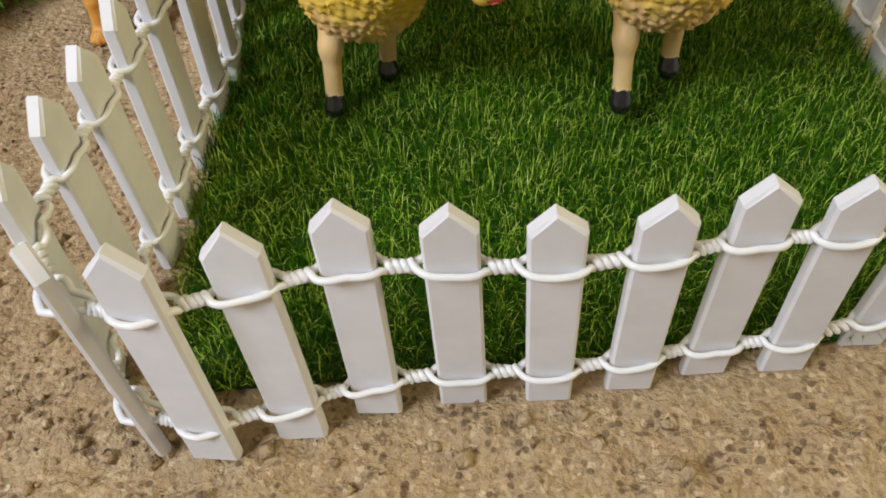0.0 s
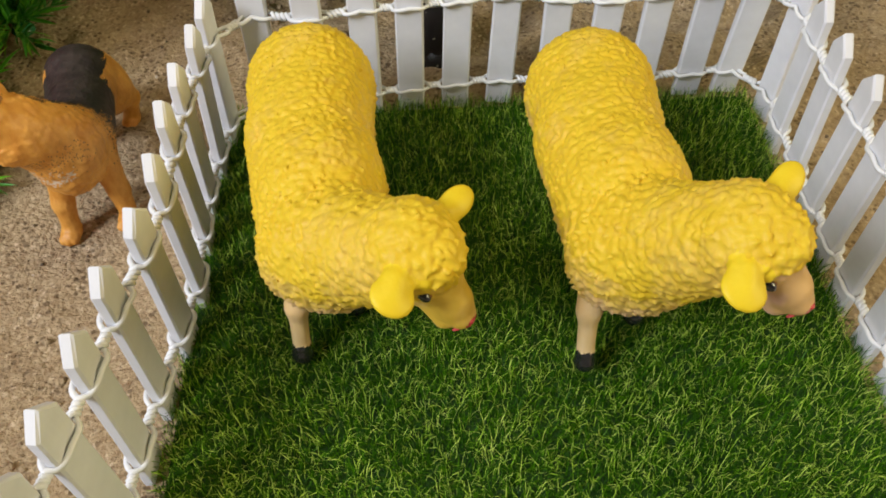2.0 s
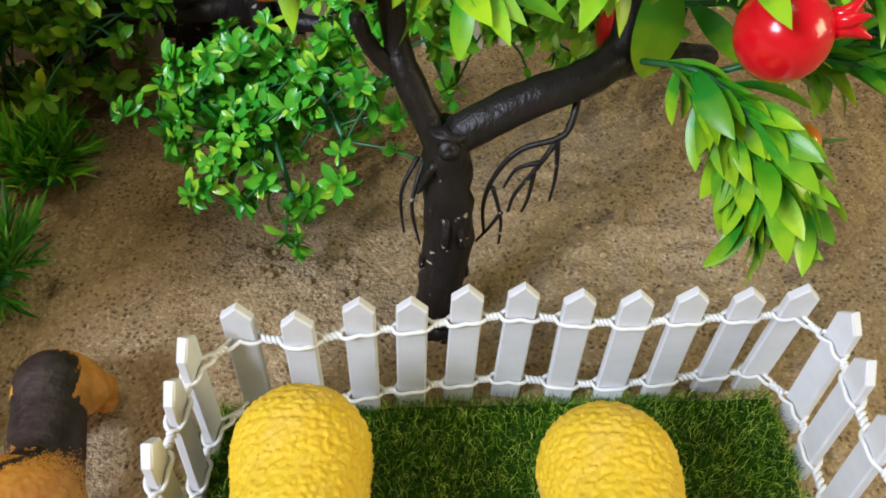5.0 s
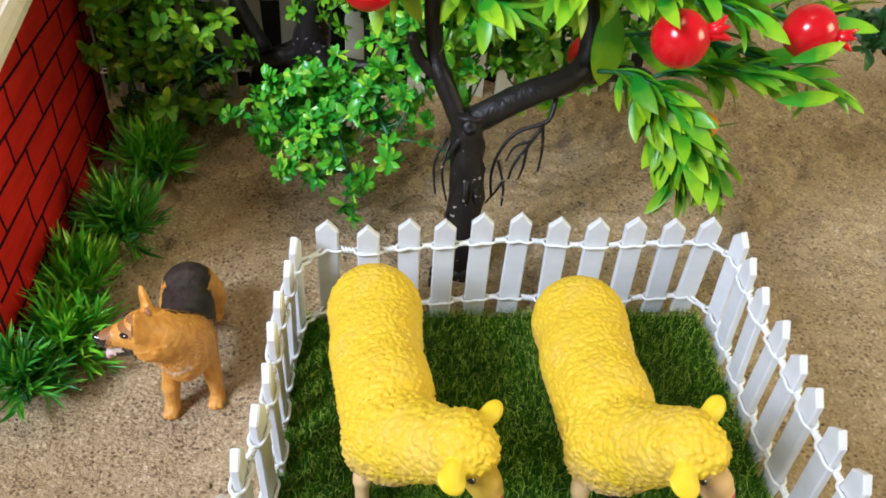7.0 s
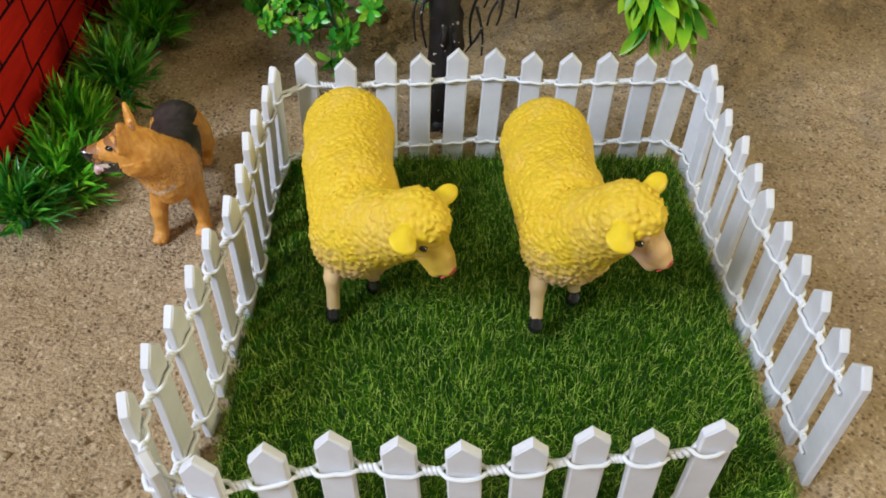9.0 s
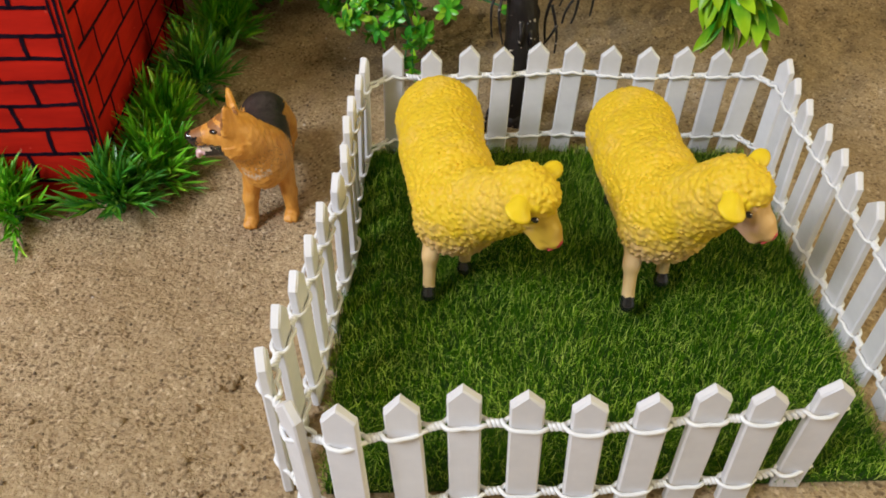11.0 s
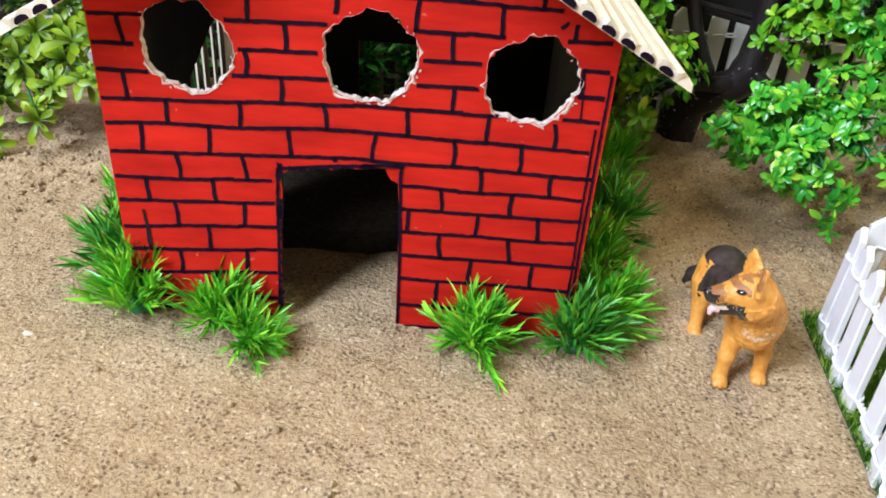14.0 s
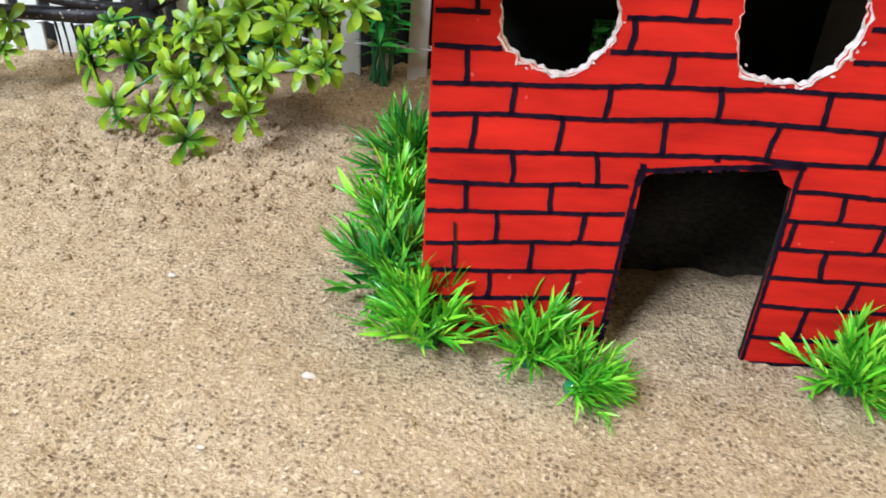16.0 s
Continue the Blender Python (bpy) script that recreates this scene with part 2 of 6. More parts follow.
M = {
    "sand": sand_material(),
    "picket": picket_material(),
    "wire": plain("white_coated_wire", (0.78, 0.80, 0.82), (0.86, 0.87, 0.88), 120, 0.38, 0.0001),
    "mat": plain("turf_backing", (0.010, 0.040, 0.004), (0.020, 0.065, 0.008), 160, 0.9, 0.0006),
    "blade": blade_material(),
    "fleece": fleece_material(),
    "yellow": plain("yellow_painted_ear", (0.78, 0.55, 0.012), (0.85, 0.64, 0.028), 90, 0.5, 0.0002, sss=0.05, spec=0.3),
    "face": face_material("yellow_painted_face", (0.72, 0.47, 0.055), (0.74, 0.48, 0.16)),
    "face_pink": face_material("pink_painted_face", (0.70, 0.44, 0.17), (0.76, 0.47, 0.33)),
    "leg": plain("pinkish_leg", (0.76, 0.50, 0.21), (0.80, 0.59, 0.30), 90, 0.45, 0.0001, sss=0.1),
    "hoof": plain("glossy_black_paint", (0.008, 0.008, 0.009), (0.018, 0.018, 0.02), 90, 0.16, coat=1.0),
    "pink": plain("pink_paint", (0.50, 0.03, 0.035), (0.60, 0.07, 0.07), 200, 0.4),
    "tan": dog_coat_material(),
    "saddle": plain("black_brown_painted_fur", (0.016, 0.011, 0.010), (0.05, 0.036, 0.030), 220, 0.55, 0.0005, 300),
    "cream": plain("cream_painted_fur", (0.62, 0.45, 0.30), (0.72, 0.58, 0.44), 200, 0.55, 0.0004, 300),
    "tongue": plain("pale_pink_tongue", (0.75, 0.45, 0.45), (0.8, 0.52, 0.52), 100, 0.35),
    "red": red_card_material(),
    "ink": plain("marker_ink_and_hollows", (0.005, 0.002, 0.008), (0.014, 0.006, 0.016), 300, 0.8, spec=0.08),
    "torn": plain("torn_white_card", (0.46, 0.38, 0.32), (0.68, 0.61, 0.54), 260, 0.9, 0.0008, 500),
    # inner card near black: shade inside the house is put into the colour
    "inside": plain("shaded_card_inside", (0.012, 0.011, 0.010), (0.026, 0.024, 0.022), 30, 0.9, 0.0003, spec=0.04),
    # lighter copy of grey_card: light on the right inner wall put into the colour
    "lit_inside": plain("lit_grey_card", (0.26, 0.26, 0.26), (0.34, 0.34, 0.33), 30, 0.9, 0.0003, spec=0.04),
    "grey_card": plain("grey_card", (0.06, 0.06, 0.06), (0.09, 0.09, 0.09), 30, 0.9, 0.0003, spec=0.04),
    # dark tone stands for sand in the shade of the house
    "shaded_floor": plain("shaded_sand_sheet", (0.035, 0.028, 0.020), (0.085, 0.068, 0.048), 260, 0.95, 0.0008, 500, spec=0.05),
    "torn_pink": plain("torn_pinkish_card", (0.58, 0.22, 0.18), (0.74, 0.48, 0.42), 300, 0.9, 0.0008, 500),
    "brown": plain("dark_brown_painted_fur", (0.17, 0.065, 0.020), (0.30, 0.12, 0.032), 260, 0.55, 0.0004, 300),
    "fawn": plain("brown_shaded_fur", (0.25, 0.095, 0.026), (0.40, 0.18, 0.05), 260, 0.55, 0.0004, 300),
    "roof": plain("cream_corrugated_card", (0.62, 0.53, 0.40), (0.74, 0.66, 0.53), 60, 0.85, 0.0005),
    "bark": bark_material(),
    "fruit": plain("glossy_red_fruit", (0.62, 0.003, 0.010), (0.74, 0.008, 0.016), 40, 0.2, coat=0.25, spec=0.4),
    "orange": plain("orange_fruit_skin", (0.75, 0.20, 0.02), (0.8, 0.30, 0.03), 40, 0.2, coat=0.4),
    "broad_leaf": broad_leaf_material(),
    "broad_leaf_dark": leaf_material("dark_broad_leaf", (0.02, 0.085, 0.02), (0.04, 0.15, 0.03), (0.06, 0.20, 0.04)),
    "small_leaf": leaf_material("small_green_leaf", (0.036, 0.34, 0.028), (0.16, 0.60, 0.028), (0.48, 0.82, 0.04), rough=0.30),
    "dim_leaf": leaf_material("olive_green_leaf", (0.075, 0.31, 0.010), (0.24, 0.56, 0.014), (0.48, 0.72, 0.03)),
    "lime_leaf": lime_material(),
    "plant_leaf": leaf_material("glossy_plant_leaf", (0.05, 0.45, 0.06), (0.12, 0.65, 0.10), (0.20, 0.75, 0.10)),
    "stem": plain("green_plastic_stem", (0.02, 0.14, 0.05), (0.04, 0.20, 0.06), 90, 0.35),
    "tuft": leaf_material("plastic_grass_blade", (0.055, 0.33, 0.014), (0.22, 0.67, 0.022), (0.48, 0.86, 0.06), rough=0.36),
    "tuft_dark": leaf_material("dark_plastic_grass_blade", (0.030, 0.22, 0.030), (0.12, 0.44, 0.032), (0.32, 0.68, 0.045), rough=0.36),
    "cup": plain("clear_green_plastic_cup", (0.02, 0.16, 0.05), (0.03, 0.22, 0.07), 60, 0.12, coat=0.5),
    "pale_wood": plain("cream_painted_wood", (0.62, 0.63, 0.55), (0.76, 0.77, 0.69), 60, 0.6, 0.0003, 160, own=0.10),
    "board_dark": plain("near_black_board", (0.012, 0.013, 0.012), (0.022, 0.022, 0.020), 5, 0.9),
    "wall": plain("off_white_wall_paint", (0.50, 0.48, 0.43), (0.56, 0.54, 0.49), 3, 0.9, 0.001, 40),
    "pebble": plain("pale_chip", (0.56, 0.48, 0.38), (0.70, 0.62, 0.52), 200, 0.7, 0.0004),
    "grit": plain("dark_grit", (0.09, 0.065, 0.042), (0.26, 0.19, 0.12), 200, 0.9, 0.0006, island=0.3),
}


# ---- mesh helpers ----
class Build:
    """Collects verts, faces and material slots into one mesh."""

    def __init__(self):
        self.v, self.f, self.s, self.n = [], [], [], 0

    def add(self, verts, faces, slot=0):
        verts = np.asarray(verts, float).reshape(-1, 3)
        self.v.append(verts)
        self.f.extend([[i + self.n for i in f] for f in faces])
        self.s.extend([slot] * len(faces))
        self.n += len(verts)
        return self

    def mesh(self, name, *mats, smooth=False):
        me = bpy.data.meshes.new(name)
        me.from_pydata(np.concatenate(self.v).tolist(), [], self.f)
        for m in mats:
            me.materials.append(m)
        me.polygons.foreach_set("material_index", self.s)
        me.polygons.foreach_set("use_smooth", [smooth] * len(self.f))
        me.validate()
        me.update()
        return me


def part(name, mesh, parent=None, m=None, label=""):
    """One mesh object, under a thing or a part if one is given."""
    ob = new(name, mesh)
    if parent:
        ob.parent = parent
    if m is not None:
        ob.matrix_basis = m
    if label:
        tagged(ob, label)
    return ob


def thing(name, label, category, m=None, group="", kind="", data=None):
    ob = new(name, data)
    if m is not None:
        ob.matrix_basis = m
    return tagged(ob, label, category, group, kind)


def smooth01(a, b, x):
    t = np.clip((np.asarray(x, float) - a) / (b - a), 0, 1)
    return t * t * (3 - 2 * t)


GRIDS = {}


def lattice(x, y, seed=0):
    """Smooth value noise of two coordinates, between -1 and 1."""
    if seed not in GRIDS:
        GRIDS[seed] = np.random.RandomState(seed).uniform(-1, 1, (256, 256))
    g = GRIDS[seed]
    xi, yi = np.floor(x).astype(int), np.floor(y).astype(int)
    fx, fy = x - xi, y - yi
    fx, fy = fx * fx * (3 - 2 * fx), fy * fy * (3 - 2 * fy)
    a, b = g[xi % 256, yi % 256], g[(xi + 1) % 256, yi % 256]
    c, d = g[xi % 256, (yi + 1) % 256], g[(xi + 1) % 256, (yi + 1) % 256]
    return (a * (1 - fx) + b * fx) * (1 - fy) + (c * (1 - fx) + d * fx) * fy


def tube(pts, radii, n=8, cap=True, wobble=0.0, seed=0):
    """Verts and faces of a tube round a line of points."""
    rng = random.Random(seed)
    pts = [Vector(p) for p in pts]
    if isinstance(radii, (int, float)):
        radii = [radii] * len(pts)
    verts, faces, side = [], [], None
    for i, p in enumerate(pts):
        d = (pts[min(i + 1, len(pts) - 1)] - pts[max(i - 1, 0)]).normalized()
        if side is None:
            side = d.orthogonal().normalized()
        side = (side - d * side.dot(d)).normalized()
        up = d.cross(side)
        for k in range(n):
            a = 2 * math.pi * k / n
            r = radii[i] * (1 + rng.uniform(-wobble, wobble))
            verts.append(p + (side * math.cos(a) + up * math.sin(a)) * r)
    for i in range(len(pts) - 1):
        for k in range(n):
            a, b = i * n + k, i * n + (k + 1) % n
            faces.append((a, b, b + n, a + n))
    if cap:
        faces.append(tuple(range(n - 1, -1, -1)))
        faces.append(tuple(range((len(pts) - 1) * n, len(pts) * n)))
    return [tuple(v) for v in verts], faces


def spline(pts, steps=6):
    """A smooth line through the points."""
    out, p = [], [Vector(q) for q in pts]
    for i in range(len(p) - 1):
        a, b, c, d = p[max(i - 1, 0)], p[i], p[i + 1], p[min(i + 2, len(p) - 1)]
        for s in range(steps):
            t = s / steps
            out.append(0.5 * (2 * b + (c - a) * t + (2 * a - 5 * b + 4 * c - d) * t * t + (3 * b - a - 3 * c + d) * t ** 3))
    return out + [p[-1]]


def frame_to(d, up=(0, 0, 1), roll=0.0):
    """A turn that takes +x to d with +z near up."""
    x = Vector(d).normalized()
    u = Vector(up)
    if abs(x.dot(u)) > 0.97:
        u = Vector((0.3, 1, 0.1))
    y = u.cross(x).normalized()
    z = x.cross(y)
    return Matrix((x, y, z)).transposed() @ Matrix.Rotation(roll, 3, "X")


# ---- solid shapes by distance ----
class Solid:
    """A soft union of rounded forms, sampled on a grid and skinned."""

    def __init__(self, low, high, h):
        self.low, self.h = np.array(low), h
        n = np.ceil((np.array(high) - self.low) / h).astype(int) + 1
        ax = [self.low[i] + h * np.arange(n[i]) for i in range(3)]
        self.p = np.stack(np.meshgrid(*ax, indexing="ij"), -1)
        self.d = np.full(n, 9.0)
        self.best, self.tag = np.full(n, 9.0), np.zeros(n, int)

    def block(self, lo, hi, pad):
        a = np.maximum(np.floor((np.array(lo) - pad - self.low) / self.h).astype(int), 0)
        b = np.ceil((np.array(hi) + pad - self.low) / self.h).astype(int) + 1
        return tuple(slice(i, j) for i, j in zip(a, b))

    def join(self, box, d, tag, k):
        old, best, tags = self.d[box], self.best[box], self.tag[box]
        m = np.clip(0.5 + 0.5 * (old - d) / k, 0, 1)
        self.d[box] = old * (1 - m) + d * m - k * m * (1 - m)
        near = d < best
        best[near], tags[near] = d[near], tag

    def cone(self, a, b, ra, rb, tag=0, k=0.004):
        a, b = np.array(a), np.array(b)
        r = max(ra, rb)
        box = self.block(np.minimum(a, b) - r, np.maximum(a, b) + r, k + 0.006)
        w, p = b - a, self.p[box]
        t = np.clip(((p - a) @ w) / (w @ w), 0, 1)
        self.join(box, np.linalg.norm(p - a - t[..., None] * w, axis=-1) - (ra + (rb - ra) * t), tag, k)

    def egg(self, c, r, turn=None, tag=0, k=0.003):
        box = self.block(np.array(c) - max(r), np.array(c) + max(r), k + 0.006)
        q = self.p[box] - np.array(c)
        if turn is not None:
            q = q @ np.array(turn.to_3x3())
        q = q / np.array(r)
        l = np.linalg.norm(q, axis=-1)
        self.join(box, (l - 1) * min(r) * 0.5 * (1 + l) / np.maximum(l, 0.5), tag, k)

    def curls(self, size, depth, tags, seed=3, weight=None):
        """Raise rounded locks of wool on the forms of those tags, more or less by a weight of the place."""
        near = (np.abs(self.d) < 0.004) & np.isin(self.tag, tags)
        q = self.p[near] / size
        q = q + 0.25 * np.sin(q[:, [1, 2, 0]] * 1.7)
        cell = np.floor(q).astype(int)
        f1 = np.full(len(q), 9.0)
        for i in (-1, 0, 1):
            for j in (-1, 0, 1):
                for k in (-1, 0, 1):
                    c = cell + (i, j, k)
                    s = (c[:, 0] * 73856093 ^ c[:, 1] * 19349663 ^ c[:, 2] * 83492791 ^ seed * 2654435) & 0xFFFFF
                    u = np.stack([((s * m) % 10007) / 10007.0 for m in (7919, 6151, 4421)], -1)
                    f1 = np.minimum(f1, np.linalg.norm(c + 0.15 + 0.7 * u - q, axis=-1))
        k = depth if weight is None else depth * weight(self.p[near])
        self.d[near] -= k * (0.72 - np.minimum(f1, 0.86)) * 1.3

    def mesh(self, name, mats, paint=None, smooth=True):
        d, h = self.d, self.h
        s = d < 0
        c = [d[i:d.shape[0] - 1 + i, j:d.shape[1] - 1 + j, k:d.shape[2] - 1 + k] for i in (0, 1) for j in (0, 1) for k in (0, 1)]
        off = np.array([(i, j, k) for i in (0, 1) for j in (0, 1) for k in (0, 1)], float)
        c = np.stack(c, -1)
        live = (c < 0).any(-1) & (c >= 0).any(-1)
        idx = np.full(live.shape, -1)
        cells = np.argwhere(live)
        idx[live] = np.arange(len(cells))
        cv = c[live]
        acc, cnt = np.zeros((len(cells), 3)), np.zeros(len(cells))
        for a in range(8):
            for b in range(a + 1, 8):
                if bin(a ^ b).count("1") == 1:
                    cross = (cv[:, a] < 0) != (cv[:, b] < 0)
                    t = cv[cross, a] / (cv[cross, a] - cv[cross, b])
                    acc[cross] += off[a] + t[:, None] * (off[b] - off[a])
                    cnt[cross] += 1
        verts = self.low + h * (cells + acc / cnt[:, None])
        quads = []
        for ax in range(3):
            o = [0, 0, 0]
            o[ax] = 1
            n = d.shape
            a = s[:n[0] - o[0], :n[1] - o[1], :n[2] - o[2]]
            b = s[o[0]:, o[1]:, o[2]:]
            e = np.argwhere(a != b)
            u, w = (ax + 1) % 3, (ax + 2) % 3
            ok = (e[:, u] > 0) & (e[:, w] > 0) & (e[:, u] < n[u] - 1) & (e[:, w] < n[w] - 1)
            e = e[ok]
            flip = a[tuple(e.T)]
            q = []
            for du, dw in ((0, 0), (1, 0), (1, 1), (0, 1)):
                f = e.copy()
                f[:, u] -= du
                f[:, w] -= dw
                q.append(idx[tuple(f.T)])
            q = np.stack(q, -1)
            q[~flip] = q[~flip][:, ::-1]
            quads.append(q)
        quads = np.concatenate(quads)
        me = bpy.data.meshes.new(name)
        me.from_pydata(verts.tolist(), [], quads.tolist())
        for m in mats:
            me.materials.append(m)
        vt = self.tag[tuple((cells + np.rint(acc / cnt[:, None]).astype(int)).T)]
        ft = vt[quads[:, 0]]
        if paint:
            ft = paint(verts[quads].mean(1), ft)
        me.polygons.foreach_set("material_index", ft.astype(np.int32))
        me.polygons.foreach_set("use_smooth", [smooth] * len(quads))
        me.update()
        return me


# ---- ground and room ----
def bank(y):
    """Height of the sloping bed that the pen stands on."""
    return 0.029 * (y - 0.09)


def ground_height(x, y):
    """The lie of the sand: a low bank to the back and a slight rise under the pen."""
    x, y = np.asarray(x, float), np.asarray(y, float)
    z = -0.003 + 0.009 * smooth01(0.22, 0.40, y) + 0.006 * np.exp(-(((x + 0.57) / 0.07) ** 2 + ((y - 0.375) / 0.035) ** 2))
    pen = smooth01(-0.112, -0.080, x) * (1 - smooth01(0.150, 0.185, x)) * smooth01(0.03, 0.08, y) * (1 - smooth01(0.310, 0.365, y))
    z = z + (bank(y) - 0.0006 - z) * pen
    return z


def sand_relief(x, y):
    """Lumps and footmarks on the sand."""
    rough = 0.35 + 0.65 * smooth01(0.28, 0.40, y) + 0.35 * smooth01(-0.12, -0.05, x) * (1 - smooth01(0.07, 0.11, y))
    z = 0.0030 * lattice(x * 14, y * 14, 1) * rough + 0.0020 * lattice(x * 45, y * 45, 2) * rough - 0.0022 * smooth01(0.45, 0.8, lattice(x * 75, y * 75, 6)) * (0.5 + 0.5 * rough)
    near_tree = np.exp(-(((x + 0.59) / 0.10) ** 2 + ((y - 0.335) / 0.045) ** 2))
    z = z + near_tree * (0.0042 * np.maximum(0, lattice(x * 85, y * 85, 21)) + 0.0024 * lattice(x * 170, y * 170, 22))
    return z + 0.0011 * lattice(x * 130, y * 130, 3) * (0.3 + rough) + 0.0009 * lattice(x * 240, y * 240, 4) * (0.5 + 0.5 * rough + 1.2 * (1 - smooth01(0.085, 0.12, y)) * smooth01(-0.16, -0.08, x))


def gz(x, y):
    return float(ground_height(x, y))


def make_ground():
    xs = np.concatenate([np.linspace(-2.1, -0.86, 26), np.arange(-0.84, 0.40, 0.0021), np.linspace(0.42, 1.7, 26)])
    ys = np.concatenate([np.linspace(-1.9, -0.05, 28), np.arange(-0.03, 0.605, 0.0021), np.linspace(0.62, 1.34, 12)])
    X, Y = np.meshgrid(xs, ys, indexing="ij")
    flat = smooth01(-0.086, -0.07, X) * smooth01(0.085, 0.10, Y) * (1 - smooth01(0.295, 0.31, Y)) * (1 - smooth01(0.13, 0.145, X))
    Z = ground_height(X, Y) + sand_relief(X, Y) * (1 - flat)
    c, q = math.cos(math.radians(7.1)), math.sin(math.radians(7.1))
    u, w = (X + 0.4155) * c + (Y - 0.2375) * q, (Y - 0.2375) * c - (X + 0.4155) * q
    # sand is sunk here to clear the added dark floor sheet
    under = smooth01(0.0, 0.006, u) * (1 - smooth01(0.212, 0.218, u)) * smooth01(0.050, 0.085, w + 0.004 * lattice(X * 60, Y * 60, 8)) * (1 - smooth01(0.208, 0.214, w))
    Z = Z * (1 - under) + (-0.012) * under
    n = len(ys)
    v = np.stack([X, Y, Z], -1).reshape(-1, 3)
    i, j = np.meshgrid(np.arange(len(xs) - 1), np.arange(n - 1), indexing="ij")
    a = (i * n + j).ravel()
    f = np.stack([a, a + n, a + n + 1, a + 1], -1)
    me = bpy.data.meshes.new("ground")
    me.from_pydata(v.tolist(), [], f.tolist())
    me.materials.append(M["sand"])
    me.polygons.foreach_set("use_smooth", [True] * len(f))
    tagged(new("ground", me), "tan sand spread over the table top", "sand", kind="structure")


make_ground()


def box(b, lo, hi, slot=0):
    (x0, y0, z0), (x1, y1, z1) = lo, hi
    v = [(x0, y0, z0), (x1, y0, z0), (x1, y1, z0), (x0, y1, z0), (x0, y0, z1), (x1, y0, z1), (x1, y1, z1), (x0, y1, z1)]
    return b.add(v, [(3, 2, 1, 0), (4, 5, 6, 7), (0, 1, 5, 4), (1, 2, 6, 5), (2, 3, 7, 6), (3, 0, 4, 7)], slot)


def make_room():
    x0, x1, y0, y1, z0, z1 = -2.0, 1.6, -1.8, 1.30, -0.3, 2.0
    for name, boxes, m in (
        ("wall_north", [((x0, y1, z0), (x1, y1 + 0.1, z1))], "wall"),
        ("wall_south", [((x0, y0 - 0.1, z0), (x1, y0, z1))], "wall"),
        ("wall_east", [((x1, y0 - 0.1, z0), (x1 + 0.1, y1 + 0.1, z1))], "wall"),
        ("wall_west", [((x0 - 0.1, y0 - 0.1, z0), (x0, y1 + 0.1, z1))], "wall"),
        ("ceiling", [((x0 - 0.1, y0 - 0.1, z1), (x1 + 0.1, y1 + 0.1, z1 + 0.1))], "wall"),
    ):
        b = Build()
        for lo, hi in boxes:
            box(b, lo, hi)
        tagged(new(name, b.mesh(name, M[m])), "plain painted room " + name.split("_")[0], name.split("_")[0], kind="structure")


make_room()


# ---- picket fence round the pen ----
def picket_mesh(w, h, t, peak, seed=0):
    """A pointed board with chamfered edges."""
    b, c = Build(), 0.0006
    rng = random.Random(seed)
    j = lambda s: rng.uniform(-s, s)
    out = [(-w / 2, 0), (w / 2, 0), (w / 2 + j(.0002), h - peak + j(.0004)), (j(.0005), h), (-w / 2 + j(.0002), h - peak + j(.0004))]
    cx, cz = 0, h * 0.5
    inn = [(x * (1 - 2 * c / w), cz + (z - cz) * (1 - 2 * c / h)) for x, z in out]
    rings = [[(x, -t / 2, z) for x, z in inn], [(x, -t / 2 + c, z) for x, z in out], [(x, t / 2 - c, z) for x, z in out], [(x, t / 2, z) for x, z in inn]]
    faces = [tuple(range(5)), tuple(range(19, 14, -1))]
    for r in range(3):
        for k in range(5):
            a, d = r * 5 + k, r * 5 + (k + 1) % 5
            faces.append((d, a, a + 5, d + 5))
    b.add([p for r in rings for p in r], faces)
    return b.mesh("picket", M["picket"])


# boards of each side of the pen: foot x, foot y, and how far the tip stands off, in millimetres
FRONT = [(96.2, 109.0, -3.3, -8.0), (75.6, 102.2, -4.0, -5.1), (57.0, 101.1, -2.5, -4.8), (39.3, 97.4, -2.8, -5.1), (21.0, 95.2, -3.8, -4.3), (1.9, 94.4, -3.2, -3.1),
         (-17.0, 91.8, -2.8, 0.3), (-33.5, 86.4, -4.7, 2.4), (-51.8, 81.6, -3.7, 1.4), (-66.4, 85.2, -3.9, -0.4)]
LEFT = [(-79.0, 101.5, -3.2, 2.8), (-77.6, 121.6, -3.4, 1.8), (-73.9, 138.2, -4.1, 0.7), (-74.0, 156.2, -2.0, 0.9), (-73.2, 175.8, -1.4, -0.4), (-70.8, 195.8, -0.5, -1.2),
        (-69.6, 214.4, -1.3, -0.6), (-72.0, 236.0, -0.5, -1.2), (-73.4, 252.3, 0.4, 2.2), (-73.3, 271.8, 1.5, 2.4), (-72.0, 290.0, 0.9, -1.6)]
BACK = [(-58.2, 302.1, 0.0, -0.6), (-38.9, 300.0, 0.0, -0.8), (-20.2, 305.7, 0.0, -0.5), (-3.8, 309.2, 0.7, -2.9), (13.6, 312.0, 1.0, -1.1), (31.3, 313.6, 1.9, -1.1),
        (51.0, 311.8, 0.0, -1.4), (69.6, 312.0, 0.0, -1.8), (88.0, 314.0, 0.0, -1.9), (108.4, 318.0, -1.5, -5.0), (124.3, 319.2, 1.1, -4.6)]
RIGHT = [(136.7, 304.2, 0.0, -0.4), (135.8, 286.5, 0.0, 0.2), (135.4, 264.0, -0.4, 2.6), (135.4, 247.0, 2.2, -0.2), (136.0, 228.7, 1.6, -1.1), (136.6, 211.5, 0.8, -1.1),
         (138.2, 193.0, 0.2, -1.6), (139.8, 178.0, -0.7, -5.6), (141.0, 159.9, -0.1, -4.3), (143.3, 143.4, -2.2, -5.1), (143.5, 126.3, -2.3, -4.4)]


